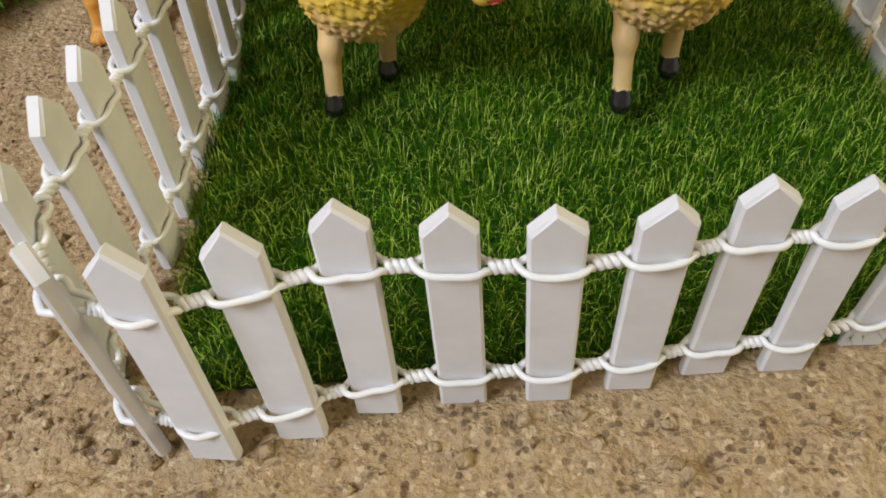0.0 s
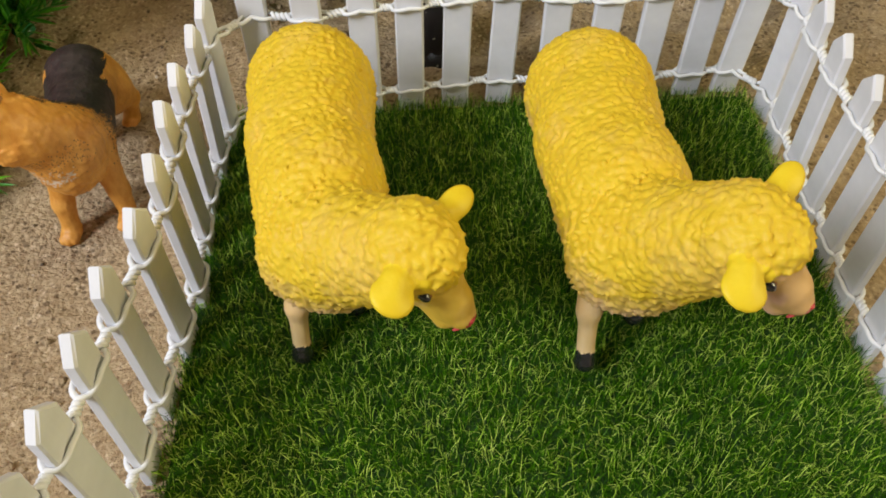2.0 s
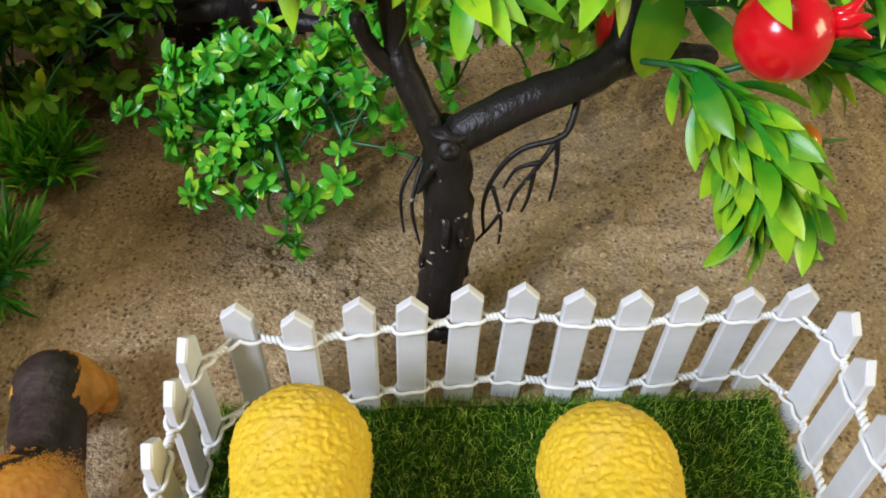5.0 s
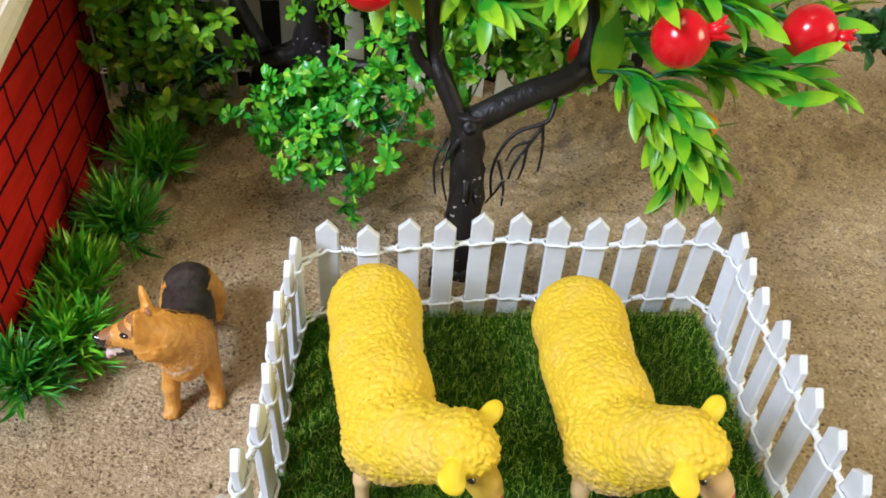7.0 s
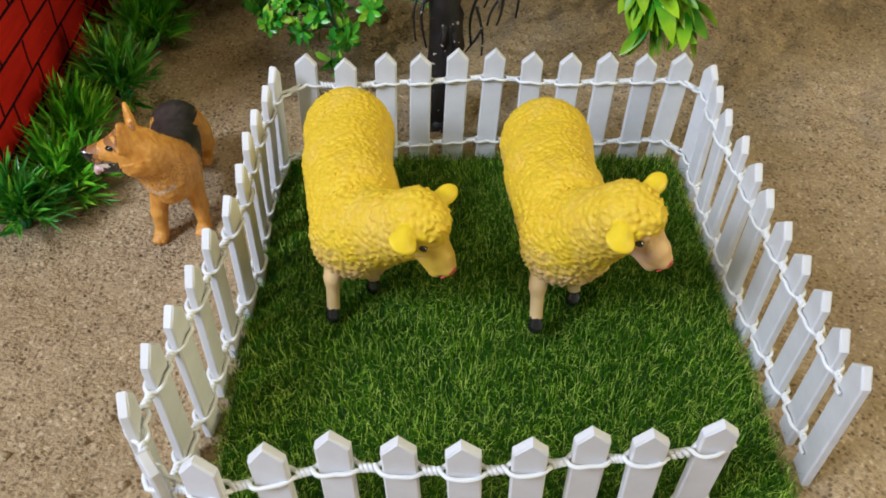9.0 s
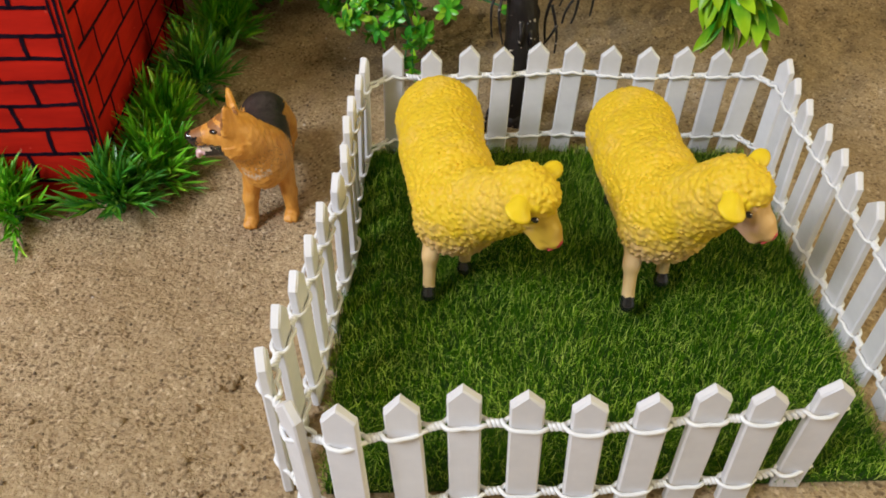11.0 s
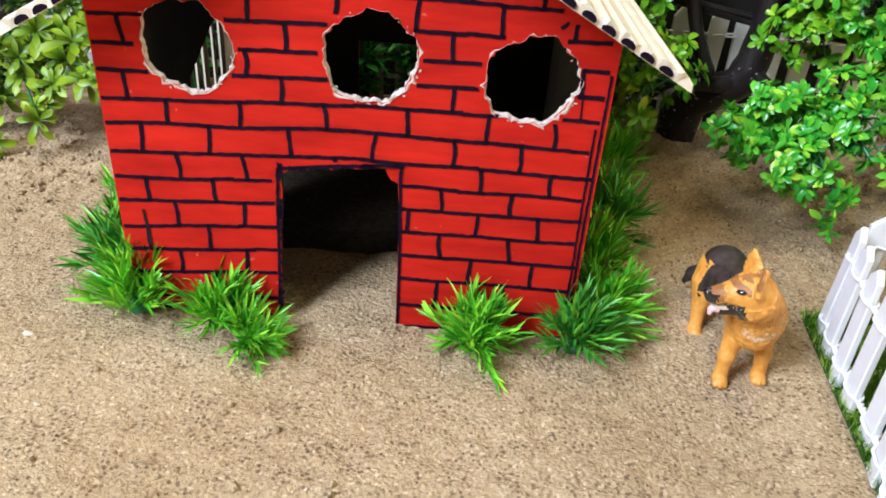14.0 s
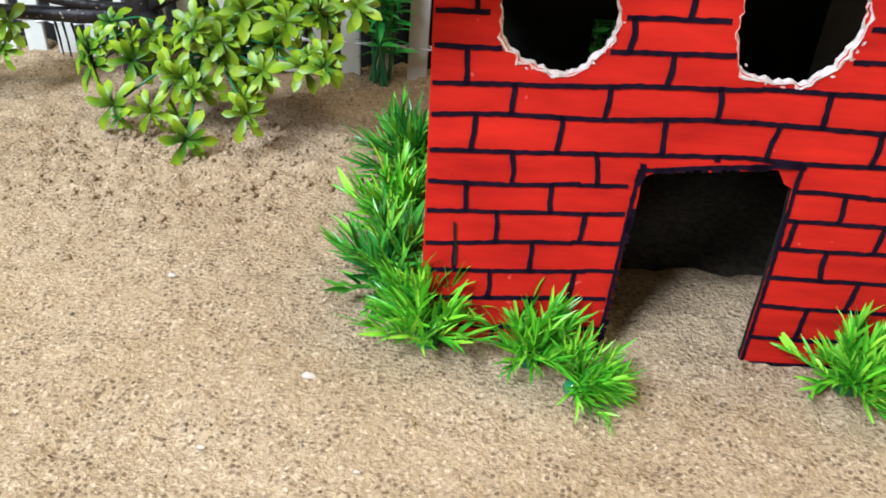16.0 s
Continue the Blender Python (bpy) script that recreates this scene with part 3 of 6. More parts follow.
def pen_line():
    """Feet, tips and headings of the boards, from the loose front end round the pen."""
    rng = random.Random(11)
    rows = []
    for side, turn, jit in ((FRONT, 0.0, 0.05), (LEFT, -math.pi / 2, 0.10), (BACK, math.pi, 0.05), (RIGHT, math.pi / 2, 0.07)):
        for k, (x, y, dx, dy) in enumerate(side):
            bend = {(id(FRONT), 9): -0.85, (id(FRONT), 8): -0.12, (id(LEFT), 0): 0.30, (id(RIGHT), 0): 0.25}.get((id(side), k), 0.0)
            rows.append((x / 1000, y / 1000, dx / 1000, dy / 1000, turn + bend + rng.uniform(-jit, jit)))
    return rows


def strand(points, phase, rise):
    """One of the two wires: bowed round each board and twisted with its twin between boards."""
    out = []
    for i in range(len(points) - 1):
        (p, tp), (q, tq) = points[i], points[i + 1]
        d = (q - p)
        L = d.length
        d.normalize()
        nrm = Vector((-d.y, d.x, 0))
        half = min(0.0064, L * 0.36)
        for s in range(28):
            u = s / 28
            along = u * L
            if along < half or along > L - half:
                e = along / half if along < half else (L - along) / half
                sgn = 1 if along < half else -1
                near = tp if along < half else tq
                n2 = near if abs(near.dot(nrm)) > 0.2 else nrm
                r = 0.0010 + 0.0020 * (1 - e ** 4)
                side = phase
                off = n2 * (r * side) + Vector((0, 0, -0.0006 * side * (1 - e) + 0.0003 * side))
            else:
                v = (along - half) / (L - 2 * half)
                a = v * 4 * math.pi
                off = nrm * (0.0010 * math.cos(a) * phase) + Vector((0, 0, 0.0010 * math.sin(a) * phase))
            sag = -0.0006 * math.sin(math.pi * u)
            out.append(p + d * along + off + Vector((0, 0, rise + sag)))
    return out


def make_pen():
    rng = random.Random(4)
    fence = thing("picket_fence", "white wooden miniature picket fence bound with twisted white wire", "fence")
    meshes = [picket_mesh(0.0104 + rng.uniform(-.0004, .0004), 0.0645 + rng.uniform(-.0010, .0010), 0.0034, 0.0055, i) for i in range(6)]
    marks = []
    rows = pen_line()
    for x, y, dx, dy, a in rows:
        z = bank(y) + rng.uniform(-0.0006, 0.0006)
        up = Vector((dx, dy, 0.065)).normalized()
        along = Vector((math.cos(a), math.sin(a), 0))
        along = (along - up * along.dot(up)).normalized()
        m = Matrix.Translation((x, y, z)) @ Matrix((along, up.cross(along), up)).transposed().to_4x4()
        part("picket", meshes[rng.randrange(6)], fence, m)
        marks.append((Vector((x, y, z)), Vector((math.sin(a), -math.cos(a), 0)), m))
    for rise in (0.0120, 0.0490):
        for phase in (1, -1):
            pts = [((m @ Vector((0, 0, rise))), n) for p, n, m in marks]
            line = strand(pts, phase, 0)
            line = [pts[0][0] + Vector((0.007, 0.001, 0))] + line
            b = Build().add(*tube(line, 0.00078, 6))
            part("wire", b.mesh("wire", M["wire"], smooth=True), fence, label="twisted white coated wire")


make_pen()


# ---- turf mat ----
def make_turf():
    rng = np.random.RandomState(5)
    corners = [(-0.0665, 0.0945), (0.137, 0.1105), (0.1325, 0.314), (-0.0800, 0.303)]

    def place(u, v):
        a, b, c, d = (np.array(k) for k in corners)
        u, v = u[:, None], v[:, None]
        return (a * (1 - u) + b * u) * (1 - v) + (d * (1 - u) + c * u) * v

    g = 24
    U, V = np.meshgrid(np.linspace(0, 1, g), np.linspace(0, 1, g), indexing="ij")
    P = place(0.008 + 0.984 * U.ravel(), 0.008 + 0.984 * V.ravel())
    top = np.column_stack([P, ground_height(P[:, 0], P[:, 1]) + 0.0034])
    low = top - (0, 0, 0.0030)
    faces = []
    for i in range(g - 1):
        for j in range(g - 1):
            a = i * g + j
            faces.append((a, a + g, a + g + 1, a + 1))
    rim = [i * g for i in range(g)] + [(g - 1) * g + j for j in range(1, g)] + [i * g + g - 1 for i in range(g - 2, -1, -1)] + [j for j in range(g - 2, 0, -1)]
    n = g * g
    for k in range(len(rim)):
        a, b = rim[k], rim[(k + 1) % len(rim)]
        faces.append((b, a, a + n, b + n))
    turf = thing("turf_mat", "square of dark green artificial turf inside the fence", "artificial turf")
    part("backing", Build().add(np.concatenate([top, low]), faces).mesh("backing", M["mat"]), turf)
    N = 96000
    u, v = rng.uniform(0, 1, N), rng.uniform(0, 1, N)
    p = place(u, v)
    base = np.column_stack([p, ground_height(p[:, 0], p[:, 1]) + 0.003])
    az = rng.uniform(0, 2 * np.pi, N)
    flow = 1.6 * lattice(p[:, 0] * 60, p[:, 1] * 60, 9)
    az = np.where(rng.uniform(size=N) < 0.30, -math.pi / 2 + flow + rng.normal(0, 1.0, N), az)
    length = rng.uniform(0.0042, 0.0082, N)
    lean = np.clip(rng.normal(0.62, 0.34, N), 0.05, 1.45)
    d = np.column_stack([np.cos(az), np.sin(az), np.zeros(N)])
    side = np.column_stack([-np.sin(az), np.cos(az), np.zeros(N)]) * (rng.uniform(0.00007, 0.00013, N))[:, None]
    up = np.array([0, 0, 1.0])
    mid = base + d * (length * 0.45 * np.sin(lean * 0.6))[:, None] + up * (length * 0.5 * np.cos(lean * 0.6))[:, None]
    d = d + side / np.linalg.norm(side, axis=1)[:, None] * rng.normal(0, 0.25, N)[:, None]
    tip = mid + d * (length * 0.5 * np.sin(lean * 1.5))[:, None] + up * (length * 0.5 * np.cos(lean * 1.5))[:, None]
    verts = np.stack([base - side, base + side, mid + side, mid - side, tip], 1).reshape(-1, 3)
    k = np.arange(N) * 5
    faces = np.concatenate([np.stack([k, k + 1, k + 2, k + 3], -1).tolist(), ]).tolist() + np.stack([k + 3, k + 2, k + 4], -1).tolist()
    me = bpy.data.meshes.new("turf_cover")
    me.from_pydata(verts.tolist(), [], faces)
    me.materials.append(M["blade"])
    tagged(part("turf_cover", me, turf, label="thin curled green plastic fibres"), kind="stuff")


make_turf()


# ---- figurines ----
def set_eggs(me, eggs, slot):
    """Adds smooth egg shapes (centre, radii, long axis) to a mesh."""
    bm = bmesh.new()
    bm.from_mesh(me)
    for c, r, axis in eggs:
        turn = frame_to(axis).to_4x4()
        m = Matrix.Translation(c) @ turn @ Matrix.Diagonal((*r, 1))
        for v in bmesh.ops.create_uvsphere(bm, u_segments=14, v_segments=9, radius=1.0, matrix=m)["verts"]:
            for f in v.link_faces:
                f.material_index, f.smooth = slot, True
    bm.to_mesh(me)
    bm.free()
    return me


# ---- sheep ----
def sheep_mesh(degrees=0.0, shift=(0, 0, 0)):
    """A standing sheep, looking aside; its head turned by degrees and set off by shift."""
    s = Solid((-0.040, -0.098, -0.004), (0.062, 0.070, 0.092), 0.00056)
    fl, leg, hoof, face, ear, pink, eye = range(7)
    root = Vector((0.0342, -0.0681, 0.0653))
    turn = Matrix.Rotation(radians(degrees), 3, Vector((0.81, -0.54, 0.22)))
    at = lambda x, y, z: root + Vector(shift) + turn @ (Vector((x, y, z)) - root)
    s.egg((-0.0070, 0.0265, 0.0440), (0.0194, 0.0186, 0.0202), tag=fl, k=0.007)
    s.egg((-0.0048, 0.004, 0.0455), (0.0184, 0.0290, 0.0184), tag=fl, k=0.007)
    s.egg((0.0010, -0.0235, 0.0440), (0.0178, 0.0235, 0.0205), tag=fl, k=0.007)
    s.egg((0.0026, -0.0425, 0.0420), (0.0164, 0.0110, 0.0172), tag=fl, k=0.003)
    s.egg((0.0050, -0.0385, 0.0345), (0.0120, 0.0105, 0.0095), tag=fl, k=0.005)
    s.cone((0.006, -0.0425, 0.0460), at(0.023, -0.0590, 0.0625), 0.0158, 0.0118, fl, 0.004)
    s.egg(at(0.0268, -0.0632, 0.0692), (0.0104, 0.0114, 0.0102), tag=fl, k=0.002)
    s.egg(at(0.0330, -0.0664, 0.0706), (0.0056, 0.0070, 0.0056), tag=fl, k=0.002)
    s.cone((-0.010, 0.042, 0.045), (-0.010, 0.0455, 0.030), 0.004, 0.003, fl, 0.004)
    for a, b, c, r in (((-0.006, -0.034, 0.034), (-0.0070, -0.0425, 0.020), (-0.0072, -0.0450, 0.0055), 0.0050),
                       ((0.009, -0.024, 0.034), (0.0085, -0.0285, 0.020), (0.0078, -0.0270, 0.0055), 0.0050),
                       ((-0.014, 0.032, 0.034), (-0.014, 0.041, 0.020), (-0.0125, 0.0360, 0.004), 0.0076),
                       ((0.004, 0.036, 0.034), (0.006, 0.043, 0.020), (0.0075, 0.0390, 0.004), 0.0076)):
        s.cone(a, b, r, 0.0031, leg, 0.003)
        s.cone(b, c, 0.0028, 0.0026, leg, 0.003)
        s.cone((c[0], c[1] - 0.0006, c[2] - 0.0010), (c[0], c[1] - 0.0014, c[2] - 0.0036), 0.0029, 0.0034, hoof, 0.0006)
    front = lambda p: smooth01(-0.012, -0.034, p[:, 1])
    flank = lambda p: smooth01(0.056, 0.046, p[:, 2]) * smooth01(-0.004, 0.008, p[:, 0])
    s.curls(0.0024, 0.0014, [fl], 3, lambda p: np.maximum(np.maximum(0.85 * front(p), 0.85 * flank(p)), 0.55))
    s.curls(0.0015, 0.0008, [fl], 5, lambda p: 1.0 - 0.35 * front(p))
    s.cone(at(0.0295, -0.0648, 0.0664), at(0.0362, -0.0690, 0.0572), 0.0078, 0.0046, face, 0.003)
    s.cone(at(0.0362, -0.0690, 0.0572), at(0.0380, -0.0700, 0.0540), 0.0044, 0.0034, face, 0.002)
    s.cone(at(0.0290, -0.0640, 0.0610), at(0.0345, -0.0690, 0.0516), 0.0056, 0.0031, face, 0.002)
    s.egg(at(0.0385, -0.0704, 0.0538), (0.0030, 0.0034, 0.0026), tag=face, k=0.0012)
    axis = turn @ Vector((0.46, 0.87, -0.15)).normalized()
    for g in (1, -1):
        s.cone(at(0.0338, -0.0670, 0.0672) + axis * (0.0054 * g), at(0.0305, -0.0656, 0.0684) + axis * (0.0078 * g), 0.0021, 0.0016, face, 0.0014)
    for p, q, flat in (((0.0308, -0.0592, 0.0700), (0.0378, -0.0505, 0.0712), (0.30, -0.45, 0.84)), ((0.0240, -0.0756, 0.0728), (0.0232, -0.0806, 0.0718), (0.35, -0.50, 0.79))):
        p, q = at(*p), at(*q)
        x = (q - p).normalized()
        y = (turn @ Vector(flat)).cross(x).normalized()
        wide = 0.0050 if q.y < p.y else 0.0036
        s.cone(p, p + (q - p) * 0.6, 0.0024, 0.0018, ear, 0.0018)
        s.egg(q - x * 0.0012, (0.0046 if q.y < p.y else 0.0056, wide, 0.0016), Matrix((x, y, x.cross(y))).transposed(), ear, 0.0022)
    back = turn.transposed()

    def paint(p, t):
        q = (p - np.array(root) - np.array(shift)) @ np.array(back).T + np.array(root)
        nose = (np.linalg.norm((q - (0.0408, -0.0722, 0.0535)) * (1, 1, 1.3), axis=1) < 0.0021) & (t == face)
        mouth = (np.abs(q[:, 2] - 0.0508 - 0.25 * (q[:, 0] - 0.036)) < 0.0005) & (t == face) & (q[:, 0] > 0.0352)
        return np.where(nose | mouth, pink, t)

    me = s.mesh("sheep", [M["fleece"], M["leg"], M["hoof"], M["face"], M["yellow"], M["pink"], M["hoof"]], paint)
    long = turn @ Vector((0.0100, -0.0065, -0.0060))
    me.materials.append(M["brown"])
    set_eggs(me, [(at(0.0326, -0.0668, 0.0654) + axis * (0.0070 * g), (0.0029, 0.0014, 0.0013), long) for g in (1, -1)], 7)
    set_eggs(me, [(at(0.0405, -0.0724, 0.0544), (0.0010, 0.0008, 0.0007), axis), (at(0.0374, -0.0722, 0.0508), (0.0013, 0.0005, 0.0003), turn @ Vector((1, 0.2, 0.25)))], pink)
    return set_eggs(me, [(at(0.0332, -0.0672, 0.0648) + axis * (0.0078 * g), (0.0022, 0.0013, 0.0012), long) for g in (1, -1)], eye)


SHEEP = "yellow painted plastic sheep with curly fleece on the turf"
thing("sheep_figurine", SHEEP, "toy sheep", pose(-0.0272, 0.2346, 0.0092, 0, 0.5, 0), "sheep in the pen", data=sheep_mesh())
pale_sheep = thing("sheep_figurine", "yellow plastic sheep with a pinkish face on the turf", "toy sheep", pose(0.0612, 0.2268, 0.0120, -3.2, -4.3, -6.2), "sheep in the pen",
                   data=sheep_mesh(8.75, (-0.0051, 0.0005, 0.0020)))
pale_sheep.data.materials[3] = M["face_pink"]


# ---- dog ----
def dog_mesh():
    s = Solid((-0.034, -0.048, -0.003), (0.024, 0.056, 0.080), 0.00050)
    tan, black, cream, tongue, dark, brown, ruff = range(7)
    s.cone((0.002, -0.010, 0.0335), (-0.007, 0.024, 0.0335), 0.0120, 0.0112, tan, 0.004)
    s.egg((0.002, -0.0185, 0.0345), (0.0102, 0.0116, 0.0128), tag=ruff, k=0.003)
    s.egg((-0.0070, 0.0250, 0.0325), (0.0118, 0.0128, 0.0140), tag=tan, k=0.004)
    s.cone((0.001, -0.0170, 0.0400), (-0.0050, -0.0255, 0.0530), 0.0124, 0.0100, ruff, 0.005)
    s.egg((-0.0080, -0.0285, 0.0575), (0.0092, 0.0092, 0.0084), tag=tan, k=0.003)
    s.egg((-0.0060, -0.0280, 0.0510), (0.0088, 0.0096, 0.0070), tag=ruff, k=0.003)
    s.cone((-0.0120, -0.0294, 0.0570), (-0.0232, -0.0312, 0.0545), 0.0064, 0.0040, tan, 0.0024)
    s.cone((-0.0085, -0.0300, 0.0508), (-0.0195, -0.0314, 0.0478), 0.0048, 0.0026, dark, 0.0010)
    s.egg((-0.0190, -0.0314, 0.0500), (0.0050, 0.0024, 0.0010), tag=cream, k=0.0003)
    s.egg((-0.0218, -0.0322, 0.0484), (0.0026, 0.0020, 0.0012), tag=tongue, k=0.0004)
    s.egg((-0.0232, -0.0323, 0.0468), (0.0013, 0.0019, 0.0021), tag=tongue, k=0.0006)
    s.egg((-0.0262, -0.0316, 0.0560), (0.0021, 0.0027, 0.0021), tag=dark, k=0.0008)
    facing, across = Vector((-0.97, -0.21, 0.0)), Vector((0.21, -0.97, 0.0))
    for base, tip, tilt in (((-0.0075, -0.0226, 0.0625), (-0.0090, -0.0206, 0.0726), -0.3), ((-0.0062, -0.0345, 0.0620), (-0.0066, -0.0362, 0.0724), 0.6)):
        base, tip = Vector(base), Vector(tip)
        w = (across + facing * tilt).normalized()
        u = (tip - base).normalized()
        w = (w - u * w.dot(u)).normalized()
        for i in range(9):
            k = i / 8
            s.egg(base + (tip - base) * k, (0.0046 * (1 - k) ** 0.8 + 0.0007, 0.0013 * (1 - k) + 0.0006, 0.0030 * (1 - 0.6 * k)), Matrix((w, u.cross(w), u)).transposed(), tan, 0.0010)
    for a, b, c, r in (((-0.0045, -0.0160, 0.0280), (-0.0066, -0.0205, 0.0150), (-0.0070, -0.0215, 0.0050), 0.0054),
                       ((0.0088, -0.0120, 0.0280), (0.0112, -0.0142, 0.0150), (0.0118, -0.0150, 0.0050), 0.0054),
                       ((-0.0135, 0.0220, 0.0260), (-0.0152, 0.0190, 0.0150), (-0.0154, 0.0150, 0.0050), 0.0080),
                       ((0.0000, 0.0290, 0.0270), (0.0015, 0.0390, 0.0150), (-0.0010, 0.0405, 0.0050), 0.0082)):
        s.cone(a, b, r, 0.0036, tan, 0.002)
        s.cone(b, c, 0.0035, 0.0031, tan, 0.002)
        s.egg((c[0] - 0.0002, c[1] - 0.0018, 0.0026), (0.0036, 0.0046, 0.0028), tag=tan, k=0.0014)
        for k in (-1, 0, 1):
            s.egg((c[0] + 0.0021 * k - 0.0002, c[1] - 0.0054 + 0.0006 * abs(k), 0.0019), (0.0013, 0.0018, 0.0017), tag=tan, k=0.0005)
    s.egg((-0.0125, 0.0250, 0.0275), (0.0066, 0.0095, 0.0125), tag=tan, k=0.003)
    s.egg((-0.0010, 0.0300, 0.0270), (0.0066, 0.0090, 0.0120), tag=tan, k=0.003)
    s.cone((-0.0110, 0.0350, 0.0300), (-0.0175, 0.0420, 0.0190), 0.0038, 0.0032, black, 0.003)
    s.cone((-0.0175, 0.0420, 0.0190), (-0.0200, 0.0450, 0.0120), 0.0032, 0.0016, black, 0.003)
    s.curls(0.0030, 0.0007, [ruff], 8)
    s.curls(0.0016, 0.0003, [ruff, tan], 9)
    nz = np.random.RandomState(2)

    def paint(p, t):
        x, y, z = p.T
        w = nz.normal(0, 0.0009, len(p))
        fur = (t == tan) | (t == ruff)
        cx = 0.001 - 0.26 * (y + 0.010)
        side = np.where(y < 0.0165, 0.0235, 0.0385) + 0.10 * np.abs(y - 0.006)
        hair = lattice(x * 700, z * 700 + y * 60, 31)
        saddle = fur & (z > side + 0.4 * w + 0.003 * hair) & (y + 0.6 * w + 0.35 * (z - 0.036) > -0.0040 + 0.25 * np.abs(x - cx) + 0.0045 * hair) & (y < 0.0345) & (z < 0.052)
        grizzle = fur & (z > side + 0.002) & (y + 4.2 * w > -0.0060) & (y < 0.0165) & (z < 0.054) & (y > -0.0150)
        stripe = fur & (np.abs(x - 0.0068 + 0.5 * (z - 0.045)) < 0.0010 + 0.5 * w) & (y > -0.022) & (y < -0.006) & (z > 0.040) & (z < 0.062)
        out = np.where(saddle | grizzle | stripe, black, np.where(t == ruff, tan, t))
        ahead = (p - np.array((-0.0080, -0.0285, 0.0575))) @ np.array(facing)
        over = (p - np.array((-0.0080, -0.0285, 0.0575))) @ np.array(across)
        head = fur & (z > 0.0465) & (ahead > -0.004)
        band = head & (np.abs(over) + 0.5 * w < 0.0018) & (z > 0.0610) & (ahead < 0.0060)
        brow = head & (np.abs(z - 0.0622 - 0.30 * (ahead - 0.0070)) < 0.0016) & (ahead > 0.0035) & (ahead < 0.0098)
        bridge = head & (ahead + 0.6 * w > 0.0125) & (z > 0.0540)
        inner = fur & (z > 0.0645) & (ahead > 0.0022 - 0.12 * (z - 0.0645)) & (over > 0)
        out = np.where(band | brow | inner, brown, out)
        out = np.where(bridge, brown, out)
        lip = head & (ahead > 0.0045) & (z < 0.0542 - 0.16 * (ahead - 0.006) + 0.5 * w)
        tipped = head & (ahead + 0.5 * w > 0.0150) & (z < 0.0570)
        out = np.where(lip | tipped, dark, out)
        beard = fur & (np.abs(ahead - 0.0060) < 0.0048 + w) & (z < 0.0520) & (z > 0.0440) & (np.abs(over) < 0.0085)
        out = np.where(beard & (ahead > 0.0015), dark, out)
        throat = fur & (z < 0.0470) & (z > 0.0385 + 2 * w) & (y < -0.0225) & (nz.uniform(size=len(p)) < 0.12)
        out = np.where(throat & (out == tan), brown, out)
        bib = fur & (np.abs(z - 0.0335 - 1.5 * w - 0.30 * np.abs(x)) < 0.0010 + 1.0 * w) & (y < -0.0215) & (np.abs(x - 0.001) < 0.0072)
        out = np.where(bib & (out == tan), cream, out)
        toe = (z < 0.0016) & (nz.uniform(size=len(p)) < 0.25)
        return np.where(toe & (out == tan), brown, out)

    me = s.mesh("dog", [M["tan"], M["saddle"], M["cream"], M["tongue"], M["hoof"], M["fawn"], M["tan"]], paint)
    eyes = [(Vector((-0.0080, -0.0285, 0.0606)) + facing * 0.0072 + across * (0.0057 * g), (0.0023, 0.0012, 0.0012), facing - across * 0.9 * g + Vector((0, 0, -0.25))) for g in (1, -1)]
    return set_eggs(me, eyes, dark)


thing("dog_figurine", "tan and black plastic shepherd dog standing on the sand, mouth open", "toy dog", Matrix.Translation((-0.118, 0.2712, gz(-0.118, 0.262) - 0.0006)), data=dog_mesh())


# ---- house ----
HOUSE = Matrix.Translation((-0.4155, 0.2375, -0.004)) @ pose(0, 0, 0, 0, 0, 7.1)
WIDE, DEEP, EAVE, APEX = 0.2187, 0.215, 0.1535, 0.2150
WINDOWS = [(0.0405, 0.1380, 0.0192), (0.1170, 0.1395, 0.0195), (0.1843, 0.1350, 0.0192)]
DOOR = (0.0772, 0.1308, 0.0842, 0.0905)


def ragged(cx, cz, r, seed, n=72):
    rng = random.Random(seed)
    ph = [rng.uniform(0, 6.28) for _ in range(4)]
    out = []
    for k in range(n):
        a = 2 * math.pi * k / n
        q = r * (1 + 0.035 * math.sin(2 * a + ph[0]) + 0.035 * math.sin(5 * a + ph[1]) + 0.020 * math.sin(11 * a + ph[2]) + rng.uniform(-0.034, 0.034))
        out.append((cx + q * math.cos(a), cz + q * math.sin(a)))
    return out


